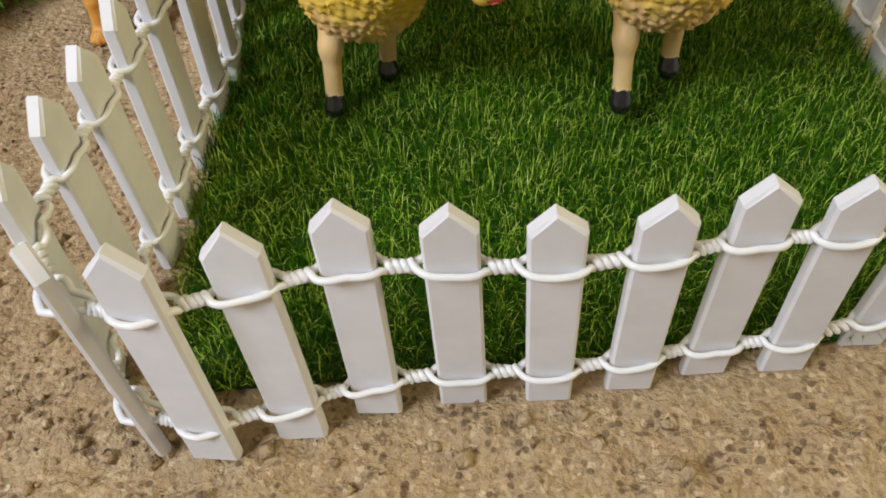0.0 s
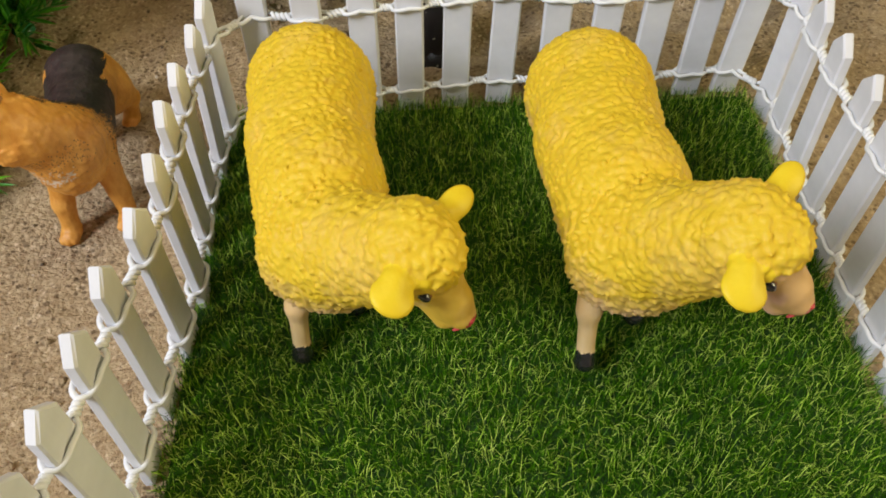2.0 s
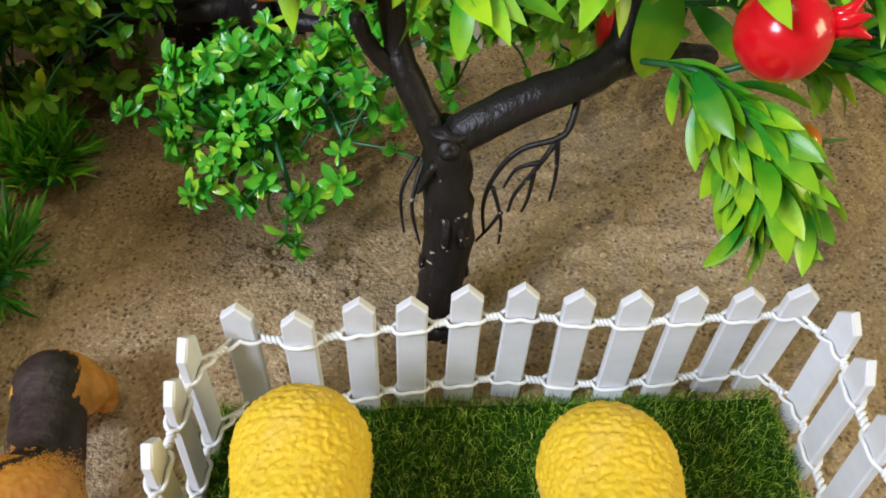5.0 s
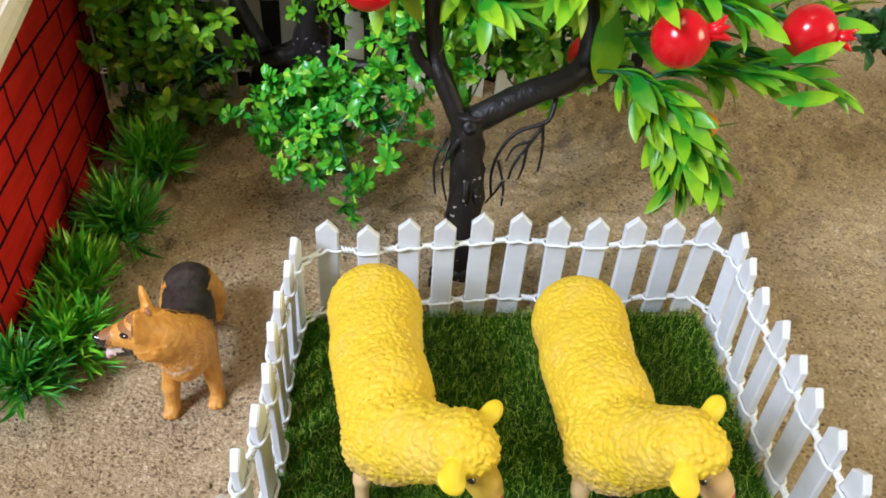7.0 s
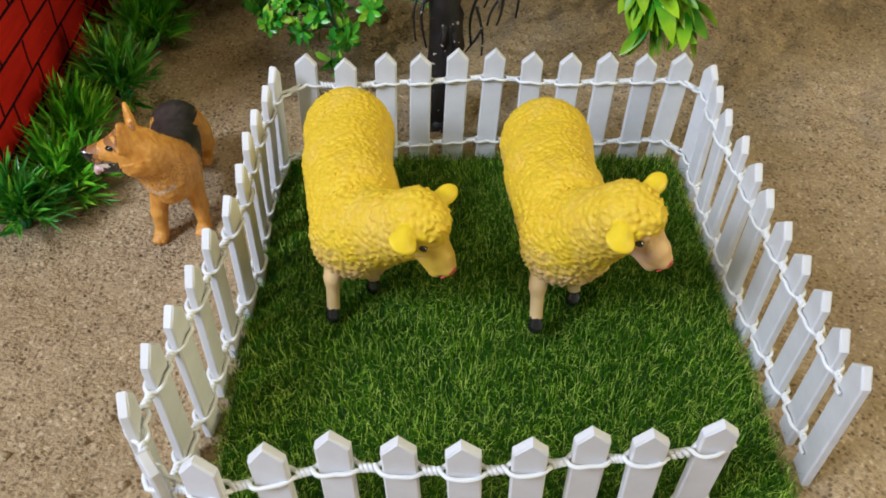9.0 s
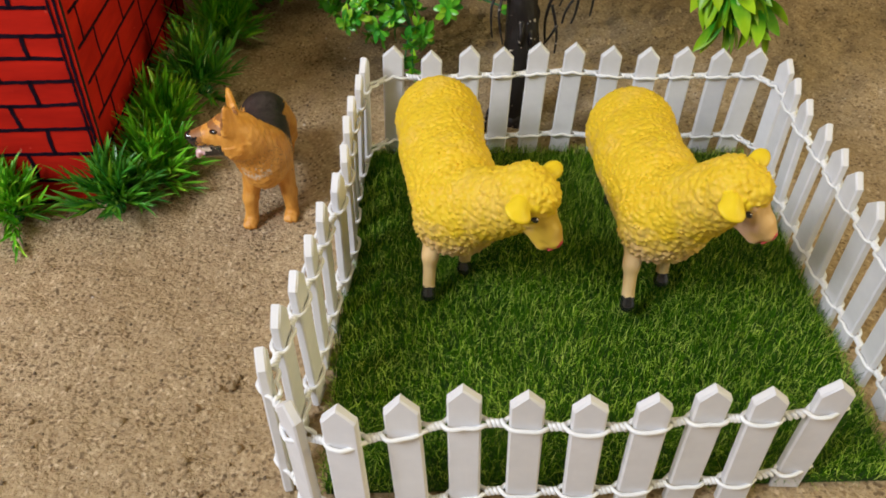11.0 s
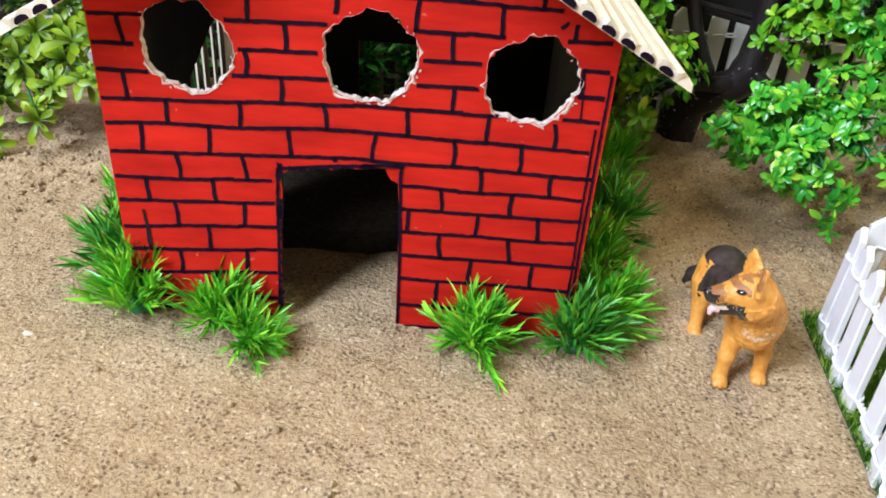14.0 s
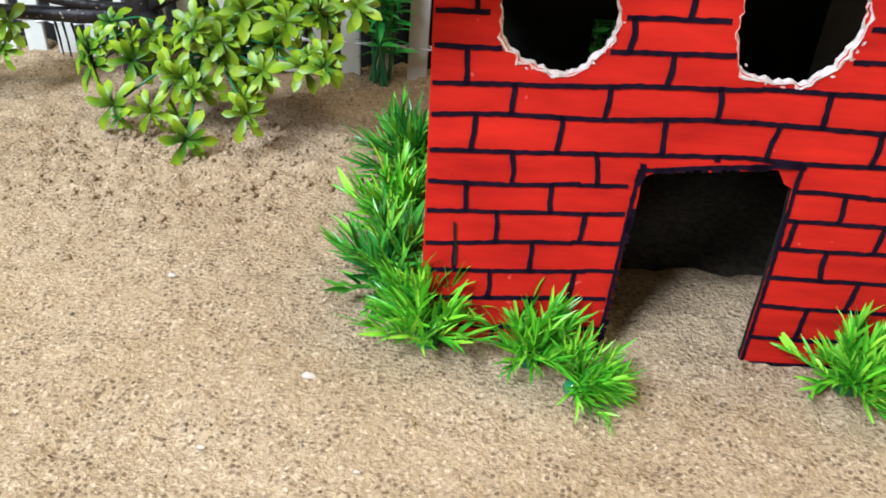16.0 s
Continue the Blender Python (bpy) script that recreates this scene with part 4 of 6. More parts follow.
def panel(outline, holes, thick, mats, slots):
    """A flat sheet with holes; slots: its front, back and cut edges."""
    cu = bpy.data.curves.new("sheet", "CURVE")
    cu.dimensions, cu.fill_mode, cu.extrude = "2D", "BOTH", thick / 2
    for loop in [outline] + holes:
        sp = cu.splines.new("POLY")
        sp.points.add(len(loop) - 1)
        for p, (x, y) in zip(sp.points, loop):
            p.co = (x, y, 0, 1)
        sp.use_cyclic_u = True
    ob = bpy.data.objects.new("sheet", cu)
    scene.collection.objects.link(ob)
    bpy.context.view_layer.update()
    me = bpy.data.meshes.new_from_object(ob.evaluated_get(bpy.context.evaluated_depsgraph_get()))
    bpy.data.objects.remove(ob)
    me.transform(Matrix(((1, 0, 0, 0), (0, 0, -1, 0), (0, 1, 0, 0), (0, 0, 0, 1))))
    bm = bmesh.new()
    bm.from_mesh(me)
    bmesh.ops.remove_doubles(bm, verts=bm.verts, dist=1e-6)
    bmesh.ops.recalc_face_normals(bm, faces=bm.faces)
    bm.to_mesh(me)
    bm.free()
    me.materials.clear()
    for m in mats:
        me.materials.append(m)
    for p in me.polygons:
        p.material_index = slots[0] if p.normal.y < -0.5 else slots[1] if p.normal.y > 0.5 else slots[2]
        p.use_smooth = False
    me.name = "sheet"
    return me


def stroke(b, p, q, width, rng, keep, y=-0.0019):
    """A hand-drawn marker line on the plane y, left out where keep says no."""
    p, q = Vector(p), Vector(q)
    d = q - p
    n = max(3, int(d.length / 0.0022))
    nrm = Vector((-d.y, d.x)).normalized()
    w0 = rng.uniform(-1, 1) * 0.0005
    w1 = rng.uniform(-1, 1) * 0.0005
    line = []
    for i in range(n + 1):
        t = i / n
        c = p + d * t + nrm * (w0 * math.sin(t * 5 + w1 * 4000) + rng.uniform(-1, 1) * 0.00016)
        line.append((c, width * (0.85 + 0.3 * rng.random()) / 2))
    run = []
    for c, w in line + [(None, 0)]:
        if c is not None and keep(c):
            run.append((c, w))
            continue
        if len(run) > 1:
            v, f = [], []
            for c2, w2 in run:
                a, e = c2 + nrm * w2, c2 - nrm * w2
                v += [(a.x, y, a.y), (e.x, y, e.y), (a.x, y + 0.0004, a.y), (e.x, y + 0.0004, e.y)]
            for k in range(len(run) - 1):
                o = 4 * k
                f += [(o, o + 1, o + 5, o + 4), (o, o + 4, o + 6, o + 2), (o + 1, o + 3, o + 7, o + 5)]
            b.add(v, f)
        run = []


# courses of the front wall: height of each drawn line at its left end, middle and right end
COURSES = [(0.200, 0.204, 0.202), (0.188, 0.192, 0.190), (0.175, 0.179, 0.177), (0.162, 0.166, 0.164), (0.149, 0.152, 0.153), (0.137, 0.140, 0.141), (0.125, 0.129, 0.130), (0.112, 0.118, 0.119),
           (0.101, 0.106, 0.105), (0.087, 0.093, 0.092), (0.074, 0.081, 0.081), (0.062, 0.069, 0.070), (0.048, 0.057, 0.058), (0.035, 0.044, 0.045), (0.022, 0.031, 0.031), (0.008, 0.015, 0.016)]
# upright joints in the course under each of those lines
JOINTS = [(0.09, 0.125), (0.075, 0.108, 0.14), (0.05, 0.088, 0.123, 0.158, 0.186), (0.030, 0.067, 0.103, 0.136, 0.170, 0.2), (0.014, 0.048, 0.082, 0.151), (0.065, 0.099, 0.170, 0.205), (0.012, 0.080, 0.153, 0.190),
          (0.029, 0.061, 0.098, 0.133, 0.168, 0.197), (0.016, 0.046, 0.082, 0.119, 0.154, 0.184), (0.031, 0.061, 0.102, 0.168, 0.198), (0.015, 0.046, 0.150, 0.183), (0.027, 0.060, 0.135, 0.167, 0.196),
          (0.012, 0.042, 0.151, 0.184), (0.027, 0.059, 0.166, 0.196), (0.042, 0.151, 0.184), (0.030, 0.060, 0.170)]


def front_bricks(keep, seed, width):
    rng = random.Random(seed)
    b = Build()
    at = lambda row, u: float(np.interp(u, (0, 0.11, 0.21), row))
    for k, (row, us) in enumerate(zip(COURSES, JOINTS)):
        end = WIDE - rng.uniform(0.001, 0.007)
        cuts = [0.0008, 0.055 + rng.uniform(-0.01, 0.01), 0.11, 0.16 + rng.uniform(-0.01, 0.01), end]
        for p, q in zip(cuts, cuts[1:]):
            stroke(b, (p, at(row, p)), (q + 0.0006, at(row, q)), width, rng, keep)
        low = COURSES[k + 1] if k + 1 < len(COURSES) else (-0.004, 0.001, 0.002)
        for u in us:
            stroke(b, (u + rng.uniform(-1, 1) * 0.0010, at(row, u) + 0.0006), (u + rng.uniform(-1, 1) * 0.0010, at(low, u) - 0.0004), width * 1.1, rng, keep)
    return b.mesh("brick_drawing", M["ink"])


def brick_lines(wide, top, rise, length, first, slope, keep, seed, width=0.0017, odd=1):
    """Marker lines of a drawn brick bond on a wall."""
    rng = random.Random(seed)
    b = Build()
    k, z = -1, first - rise
    while z < top:
        zz = z + rng.uniform(-1, 1) * 0.0007
        stroke(b, (0.0008, zz), (wide - rng.uniform(0.001, 0.007), zz + slope * wide), width, rng, keep)
        u = (0.0285 if k % 2 == odd else 0.0140) + rng.uniform(-1, 1) * 0.0015
        while u < wide - 0.005:
            stroke(b, (u + rng.uniform(-1, 1) * .0012, zz + slope * u), (u + rng.uniform(-1, 1) * .0012, zz + slope * u + rise), width, rng, keep)
            u += length * rng.uniform(0.93, 1.07)
        z += rise
        k += 1
    return b.mesh("brick_drawing", M["ink"])


def torn_rim(cx, cz, r, seed):
    """Ragged paper round a torn hole, widest at its foot, with loose flakes."""
    rng = random.Random(seed)
    b = Build()
    inner = ragged(cx, cz, r, seed)
    n = len(inner)
    ph = [rng.uniform(0, 6.28) for _ in range(3)]
    v, f, s = [], [], []
    for i, (x, z) in enumerate(inner):
        a = 2 * math.pi * i / n
        foot = 0.5 - 0.5 * math.sin(a - 0.25)
        patch = 0.5 + 0.5 * math.sin(3 * a + ph[0]) * math.sin(5 * a + ph[1])
        w = 0.0017 * foot ** 1.6 * (0.25 + patch) * rng.uniform(0.3, 1.4) + 0.0014 * max(0, patch - 0.62) * rng.random() * 2
        if rng.random() < 0.10:
            w += 0.0020 * rng.random()
        dx, dz = math.cos(a), math.sin(a)
        h = 0.0014 * foot * rng.uniform(0.1, 1.0)
        v += [(x - dx * h, 0.0004, z - dz * h), (x + dx * w * 0.35, -0.0016 - 0.0007 * rng.random() * foot, z + dz * w * 0.35), (x + dx * w * 0.7, -0.0018 - 0.0003 * rng.random(), z + dz * w * 0.7), (x + dx * w, -0.0014, z + dz * w)]
        s.append(patch)
    white, pink = [], []
    for i in range(n):
        a, c = 4 * i, 4 * ((i + 1) % n)
        white += [(a, c, c + 1, a + 1)]
        (pink if rng.random() < 0.45 else white).append((a + 1, c + 1, c + 2, a + 2))
        (pink if rng.random() < 0.8 else white).append((a + 2, c + 2, c + 3, a + 3))
    b.add(v, white)
    b.f.extend(pink)
    b.s.extend([1] * len(pink))
    for k in range(26):
        a = rng.gauss(-math.pi / 2 + 0.3, 1.2)
        q = r * rng.uniform(0.97, 1.09)
        x, z = cx + q * math.cos(a), cz + q * math.sin(a)
        l, t = rng.uniform(0.0006, 0.0022), a + rng.gauss(1.57, 0.7)
        e, o = (math.cos(t) * l, math.sin(t) * l), (-math.sin(t) * l * 0.25, math.cos(t) * l * 0.25)
        b.add([(x, -0.0017, z), (x + e[0] * 0.5 + o[0], -0.0019, z + e[1] * 0.5 + o[1]), (x + e[0], -0.0017 - 0.0008 * rng.random(), z + e[1]), (x + e[0] * 0.5 - o[0], -0.0018, z + e[1] * 0.5 - o[1])], [(0, 1, 2), (0, 2, 3)], 1 if rng.random() < 0.4 else 0)
    return b.mesh("torn_edge", M["torn"], M["torn_pink"])


def make_house():
    house = thing("card_house", "red card toy house with marker bricks and torn round windows", "toy house", HOUSE)
    rng = random.Random(21)
    mid = WIDE / 2
    jag = lambda: rng.uniform(-1, 1) * 0.0006
    d0, d1, zl, zr = DOOR
    outline = [(0.0, 0.0), (d0 - 0.003, 0.0)]
    outline += [(d0 - 0.003 + 0.0035 * t / 8 + jag(), zl * t / 8) for t in range(1, 8)]
    outline += [(d0 + (d1 - d0) * t / 16 + jag(), zl + (zr - zl) * t / 16 - 0.002 * (t in (0,)) + jag() * 1.5) for t in range(0, 17)]
    outline += [(d1 + 0.001 * t / 8 + jag(), zr * (1 - t / 8)) for t in range(1, 8)]
    outline += [(d1 + 0.001, 0.0), (WIDE, 0.0), (WIDE, EAVE), (mid, APEX), (0.0, EAVE)]
    holes = [ragged(*w, 30 + i) for i, w in enumerate(WINDOWS)]
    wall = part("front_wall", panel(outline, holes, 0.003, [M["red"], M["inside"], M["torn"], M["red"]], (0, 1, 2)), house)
    for p in wall.data.polygons:
        c = p.center
        if p.material_index == 2:
            near = min(WINDOWS, key=lambda w: abs(w[0] - c.x))
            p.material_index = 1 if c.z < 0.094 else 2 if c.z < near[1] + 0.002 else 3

    def keep(c):
        if any(math.hypot(c.x - x, c.y - z) < r * 1.06 for x, z, r in WINDOWS):
            return False
        if d0 - 0.002 < c.x < d1 + 0.001 and c.y < zl + (zr - zl) * (c.x - d0) / (d1 - d0) + 0.001:
            return False
        return c.y < EAVE - 0.002 + (APEX - EAVE) * (1 - abs(c.x - mid) / mid) and 0 < c.x < WIDE - 0.001 and c.y > 0.001
    part("brick_drawing", front_bricks(keep, 5, 0.0017), wall, label="bricks drawn in black marker")
    edge = Build()
    r2 = random.Random(3)
    for p, q in (((d0 - 0.004, 0.001), (d0 - 0.001, zl)), ((d0 - 0.001, zl + 0.001), (d1, zr + 0.001)), ((d1 + 0.002, 0.001), (d1 + 0.001, zr + 0.002)), ((0.0006, 0.0016), (d0 - 0.004, 0.0016)), ((d1 + 0.002, 0.0018), (WIDE, 0.003))):
        stroke(edge, p, q, 0.0015, r2, lambda c: True, -0.0020)
    for p, q, w in (((0.2142, 0.116), (0.2150, 0.004), 0.0009), ((0.2166, 0.140), (0.2172, 0.002), 0.0012), ((0.2060, 0.131), (0.2150, 0.129), 0.0007), ((0.2065, 0.131), (0.2070, 0.119), 0.0007), ((0.196, 0.1605), (0.1935, 0.1575), 0.0016)):
        stroke(edge, p, q, w, r2, lambda c: True, -0.0020)
    for k in range(26):
        u, h = r2.random(), r2.uniform(0.0015, 0.0042)
        stroke(edge, (d0 - 0.003 + 0.0024 * u, zl * u + 0.002), (d0 - 0.0026 + 0.0024 * u, zl * u + 0.002 + h), r2.uniform(0.0012, 0.0030), r2, lambda c: True, -0.0021)
        stroke(edge, (d0 + (d1 - d0) * u, zl + (zr - zl) * u + 0.0008), (d0 + (d1 - d0) * u + h, zl + (zr - zl) * u + 0.0010), r2.uniform(0.0010, 0.0026), r2, lambda c: True, -0.0021)
    flap = Build()
    flap.add([(d1 - 0.0070, -0.0005, zr - 0.001), (d1 + 0.0004, -0.0012, zr - 0.001), (d1 + 0.0002, -0.0016, zr - 0.0085), (d1 - 0.0038, -0.0022, zr - 0.0062), (d1 - 0.0066, 0.0006, zr - 0.001), (d1 + 0.0004, 0.0002, zr - 0.001), (d1, -0.0002, zr - 0.0082), (d1 - 0.0034, -0.0008, zr - 0.0058)],
             [(0, 3, 2, 1), (4, 5, 6, 7), (0, 4, 7, 3), (3, 7, 6, 2), (1, 2, 6, 5), (0, 1, 5, 4)])
    part("torn_flap", flap.mesh("torn_flap", M["red"]), wall, label="torn red card scrap at the door's corner")
    part("door_outline", edge.mesh("door_outline", M["ink"]), wall, label="black marker line along the card edges")
    for i, w in enumerate(WINDOWS):
        part("torn_edge", torn_rim(*w, 30 + i), wall, label="ragged white torn card edge")
    slit = Build()
    stroke(slit, (0.0126, 0.039), (0.0119, 0.058), 0.0012, r2, lambda c: True, -0.0021)
    part("slit", slit.mesh("slit", M["inside"]), wall, label="short dark cut in the card")
    side = [(0, 0), (DEEP, 0), (DEEP, EAVE), (0, EAVE)]
    turn_r = Matrix.Translation((WIDE - 0.0016, 0.0018, 0)) @ pose(0, 0, 0, 0, 0, 90)
    right = part("side_wall", panel(side, [], 0.003, [M["red"], M["lit_inside"], M["red"]], (0, 1, 2)), house, turn_r)
    inside = lambda c: 0.001 < c.x < DEEP - 0.001 and 0.001 < c.y < EAVE - 0.001
    part("brick_drawing", brick_lines(DEEP, EAVE, 0.0175, 0.046, 0.012, 0.0, inside, 8, 0.0013), right, label="bricks drawn in black marker")
    hole = [(DEEP - 0.196, 0.036), (DEEP - 0.085, 0.036), (DEEP - 0.100, 0.085), (DEEP - 0.150, 0.104), (DEEP - 0.196, 0.104)]
    turn_l = Matrix.Translation((0.0016, DEEP + 0.0018, 0)) @ pose(0, 0, 0, 0, 0, -90)
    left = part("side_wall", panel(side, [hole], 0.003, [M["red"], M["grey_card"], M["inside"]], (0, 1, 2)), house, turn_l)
    for y, w in ((0.108, 0.006), (0.124, 0.005), (0.138, 0.007), (0.156, 0.005), (0.172, 0.008)):
        bar = Build()
        box(bar, (DEEP - y - w / 2, -0.0032, 0.030), (DEEP - y + w / 2, -0.0020, 0.110))
        part("window_bar", bar.mesh("window_bar", M["roof"]), left, label="narrow cream card strip")
    back = [(0, 0), (WIDE, 0), (WIDE, EAVE), (mid, APEX), (0, EAVE)]
    gap = [(0.089, 0.034), (0.137, 0.034), (0.137, 0.076), (0.089, 0.076)]
    turn_b = Matrix.Translation((WIDE, DEEP + 0.0030, 0)) @ pose(0, 0, 0, 0, 0, 180)
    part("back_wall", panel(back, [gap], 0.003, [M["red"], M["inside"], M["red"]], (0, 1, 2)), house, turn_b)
    strip = Build()
    box(strip, (0.004, DEEP - 0.0012, 0.004), (0.0190, DEEP + 0.0002, 0.150))
    part("corner_strip", strip.mesh("corner_strip", M["grey_card"]), house, label="grey card strip inside the back corner")
    # added floor sheet: the shade on the sand indoors is its dark colour
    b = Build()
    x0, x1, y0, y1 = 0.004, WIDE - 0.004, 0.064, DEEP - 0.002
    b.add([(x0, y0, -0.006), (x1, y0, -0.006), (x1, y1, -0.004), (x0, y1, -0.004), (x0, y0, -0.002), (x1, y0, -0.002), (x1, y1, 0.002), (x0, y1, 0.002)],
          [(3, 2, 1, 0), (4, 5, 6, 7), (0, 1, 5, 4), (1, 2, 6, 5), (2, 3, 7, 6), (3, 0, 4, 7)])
    part("floor_panel", b.mesh("floor_panel", M["shaded_floor"]), house, label="added dark sheet standing for shaded sand inside")
    make_roof(house)


def make_roof(house):
    mid = WIDE / 2
    run = math.hypot(mid, APEX - EAVE)
    pitch = math.atan2(APEX - EAVE, mid)
    L = run + 0.0285
    for sgn in (1, -1):
        b = Build()
        n, over, deep = 60, 0.0245, DEEP + 0.004
        top, low = [], []
        for i in range(n + 1):
            s = L * i / n
            top.append((s, 0.0011 * math.sin(s / 0.0046 * math.pi)))
        rows = []
        rr = random.Random(6)
        for j, y in enumerate((-over, -over + 0.001, deep)):
            top = [(L * i / n * (0.86 if j == 2 else 1.0), h) for i, (q, h) in enumerate(top)]
            ring = [(sgn * s * math.cos(pitch), y + (rr.uniform(-1, 1) * 0.0012 if j < 1 else 0), -s * math.sin(pitch) + 0.0046 + h) for s, h in top]
            ring += [(sgn * s * math.cos(pitch), y, -s * math.sin(pitch)) for s, h in reversed(top)]
            rows.append(ring)
        k = len(rows[0])
        faces = [tuple(range(k))[::-1], tuple(range(2 * k, 3 * k))]
        for r in range(2):
            for i in range(k):
                a, c = r * k + i, r * k + (i + 1) % k
                faces.append((a, c, c + k, a + k))
        b.add([p for r in rows for p in r], faces)
        me = b.mesh("roof_panel", M["roof"])
        bm = bmesh.new()
        bm.from_mesh(me)
        bmesh.ops.triangulate(bm, faces=[f for f in bm.faces if len(f.verts) > 4])
        bmesh.ops.recalc_face_normals(bm, faces=bm.faces)
        bm.to_mesh(me)
        bm.free()
        roof = part("roof_panel", me, house, Matrix.Translation((mid, 0, APEX + 0.004)), "cream corrugated card roof panel with a rough cut edge")
        # flute hollows as dark plugs: their shade is only the ink colour
        pts = [(0.0031 * math.cos(a), max(-0.0008, 0.0019 * math.sin(a))) for a in [2 * math.pi * i / 14 for i in range(14)]]
        v = [(x, 0, z) for x, z in pts] + [(x, 0.0016, z) for x, z in pts]
        flute = Build().add(v, [tuple(range(14))] + [(i, i + 14, (i + 1) % 14 + 14, (i + 1) % 14) for i in range(14)]).mesh("flute_end", M["ink"])
        s = 0.012
        while s < L - 0.004:
            m = Matrix.Translation((sgn * s * math.cos(pitch), -over - 0.0009, -s * math.sin(pitch) + 0.0014)) @ Matrix.Rotation(sgn * pitch, 4, "Y")
            part("flute_end", flute, roof, m)
            s += 0.0092


make_house()


# ---- plants ----
def leaf_shape(length, width, bend=0.25, fold=0.2, n=6, tip=1.0, skew=0.75):
    """A pointed leaf along +x with a folded midrib and a bend."""
    v, f = [], []
    for i in range(n + 1):
        t = i / n
        w = width * 0.5 * math.sin(math.pi * min(1, t ** skew * 0.95 + 0.05)) ** tip
        x = length * t
        z = -bend * length * t * t + 0.15 * bend * length * t
        v += [(x, -w, z + fold * w), (x, 0, z), (x, w, z + fold * w)]
    for i in range(n):
        a = 3 * i
        f += [(a, a + 3, a + 4, a + 1), (a + 1, a + 4, a + 5, a + 2)]
    return np.array(v), f


def scatter(b, shape, places, slot=0):
    v, f = shape
    if not places:
        return
    turns = np.array([np.array(m).T * s for p, m, s in places])
    at = np.array([tuple(p) for p, m, s in places])
    verts = np.einsum("vk,nkj->nvj", v, turns) + at[:, None, :]
    q = np.array(f)
    faces = (q[None] + (np.arange(len(places)) * len(v))[:, None, None] + b.n).reshape(-1, q.shape[1])
    b.v.append(verts.reshape(-1, 3))
    b.f.extend(faces.tolist())
    b.s.extend([slot] * len(faces))
    b.n += len(v) * len(places)


def tuft_mesh(seed, mat, height=0.034, n=36):
    """A moulded grass tuft: short forked blades along stems that fan out from a cup."""
    rng = random.Random(seed)
    b = Build()
    shapes = [leaf_shape(1.0, w, bd, 0.4, 4, 0.75) for w, bd in ((0.125, 0.05), (0.115, 0.2), (0.10, 0.35))]
    places = [[], [], []]
    for i in range(n):
        a, e = 2.4 * i + rng.uniform(-0.4, 0.4), (0.10 + 1.15 * (i / n)) + rng.uniform(-0.15, 0.15)
        d = Vector((math.cos(a) * math.sin(e), math.sin(a) * math.sin(e), math.cos(e)))
        long = height * rng.uniform(0.55, 0.85)
        root = Vector((rng.gauss(0, 0.003), rng.gauss(0, 0.003), rng.uniform(0, 0.004)))
        side = d.orthogonal().normalized()
        for k in range(16):
            t = 0.12 + 0.88 * k / 15
            p = root + d * (long * t) + Vector((0, 0, -0.006 * t * t * math.sin(e)))
            q = side.copy()
            q.rotate(Matrix.Rotation(k * 2.4 + rng.uniform(-0.5, 0.5), 3, d))
            w = d * rng.uniform(0.7, 1.2) + q * rng.uniform(0.25, 0.7) * (1.15 - 0.6 * t) + Vector((0, 0, 0.15))
            places[rng.randrange(3)].append((p, frame_to(w, roll=rng.uniform(-1, 1)), height * rng.uniform(0.30, 0.56)))
    for sh, pl in zip(shapes, places):
        scatter(b, sh, pl)
    return b.mesh("foliage", mat)


def cup_mesh():
    b = Build()
    b.add(*tube([(0, 0, -0.006), (0, 0, -0.003), (0, 0, 0.001), (0, 0, 0.004)], [0.004, 0.0056, 0.0052, 0.003], 14))
    return b.mesh("cup", M["cup"], smooth=True)


def make_tufts():
    kinds = [(tuft_mesh(100 + i, M["tuft_dark" if i % 3 == 2 else "tuft"], 0.033 + 0.002 * (i % 3)), i % 3 == 2) for i in range(6)]
    cup = cup_mesh()
    spots = [(-0.412, 0.234, 1.02, -8, -10), (-0.369, 0.232, 0.88, 25, 0), (-0.350, 0.219, 0.66, 60, 60), (-0.244, 0.246, 0.86, -12, -5), (-0.196, 0.256, 0.86, 15, 5),
             (-0.184, 0.280, 0.95, 0, 25), (-0.188, 0.318, 1.05, -5, 15), (-0.180, 0.366, 1.0, 0, 10), (-0.182, 0.430, 1.05, 0, 10),
             (-0.434, 0.264, 0.98, -10, -10), (-0.442, 0.308, 1.02, -5, -10), (-0.448, 0.362, 1.06, 0, -10)]
    order = [0, 3, 1, 4, 2, 0, 3, 5, 1, 5, 4, 2]
    for (x, y, s, tx, ty), k in zip(spots, order):
        me, dark = kinds[k]
        t = thing("grass_tuft", ("dark" if dark else "bright") + " green plastic grass tuft in the sand", "grass tuft",
                  Matrix.Translation((x, y, gz(x, y) + 0.002)) @ pose(0, 0, 0, tx * 0.6, ty * 0.6, 37 * k) @ Matrix.Scale(s, 4), "tufts round the house")
        part("foliage", me, t)
        part("cup", cup, t, label="glossy green plastic cup")


make_tufts()


def limb(b, pts, r0, r1, seed, steps=5, n=9, wob=0.08):
    line = spline(pts, steps)
    k = len(line) - 1
    b.add(*tube(line, [r0 + (r1 - r0) * i / k for i in range(k + 1)], n, True, wob, seed))
    return line


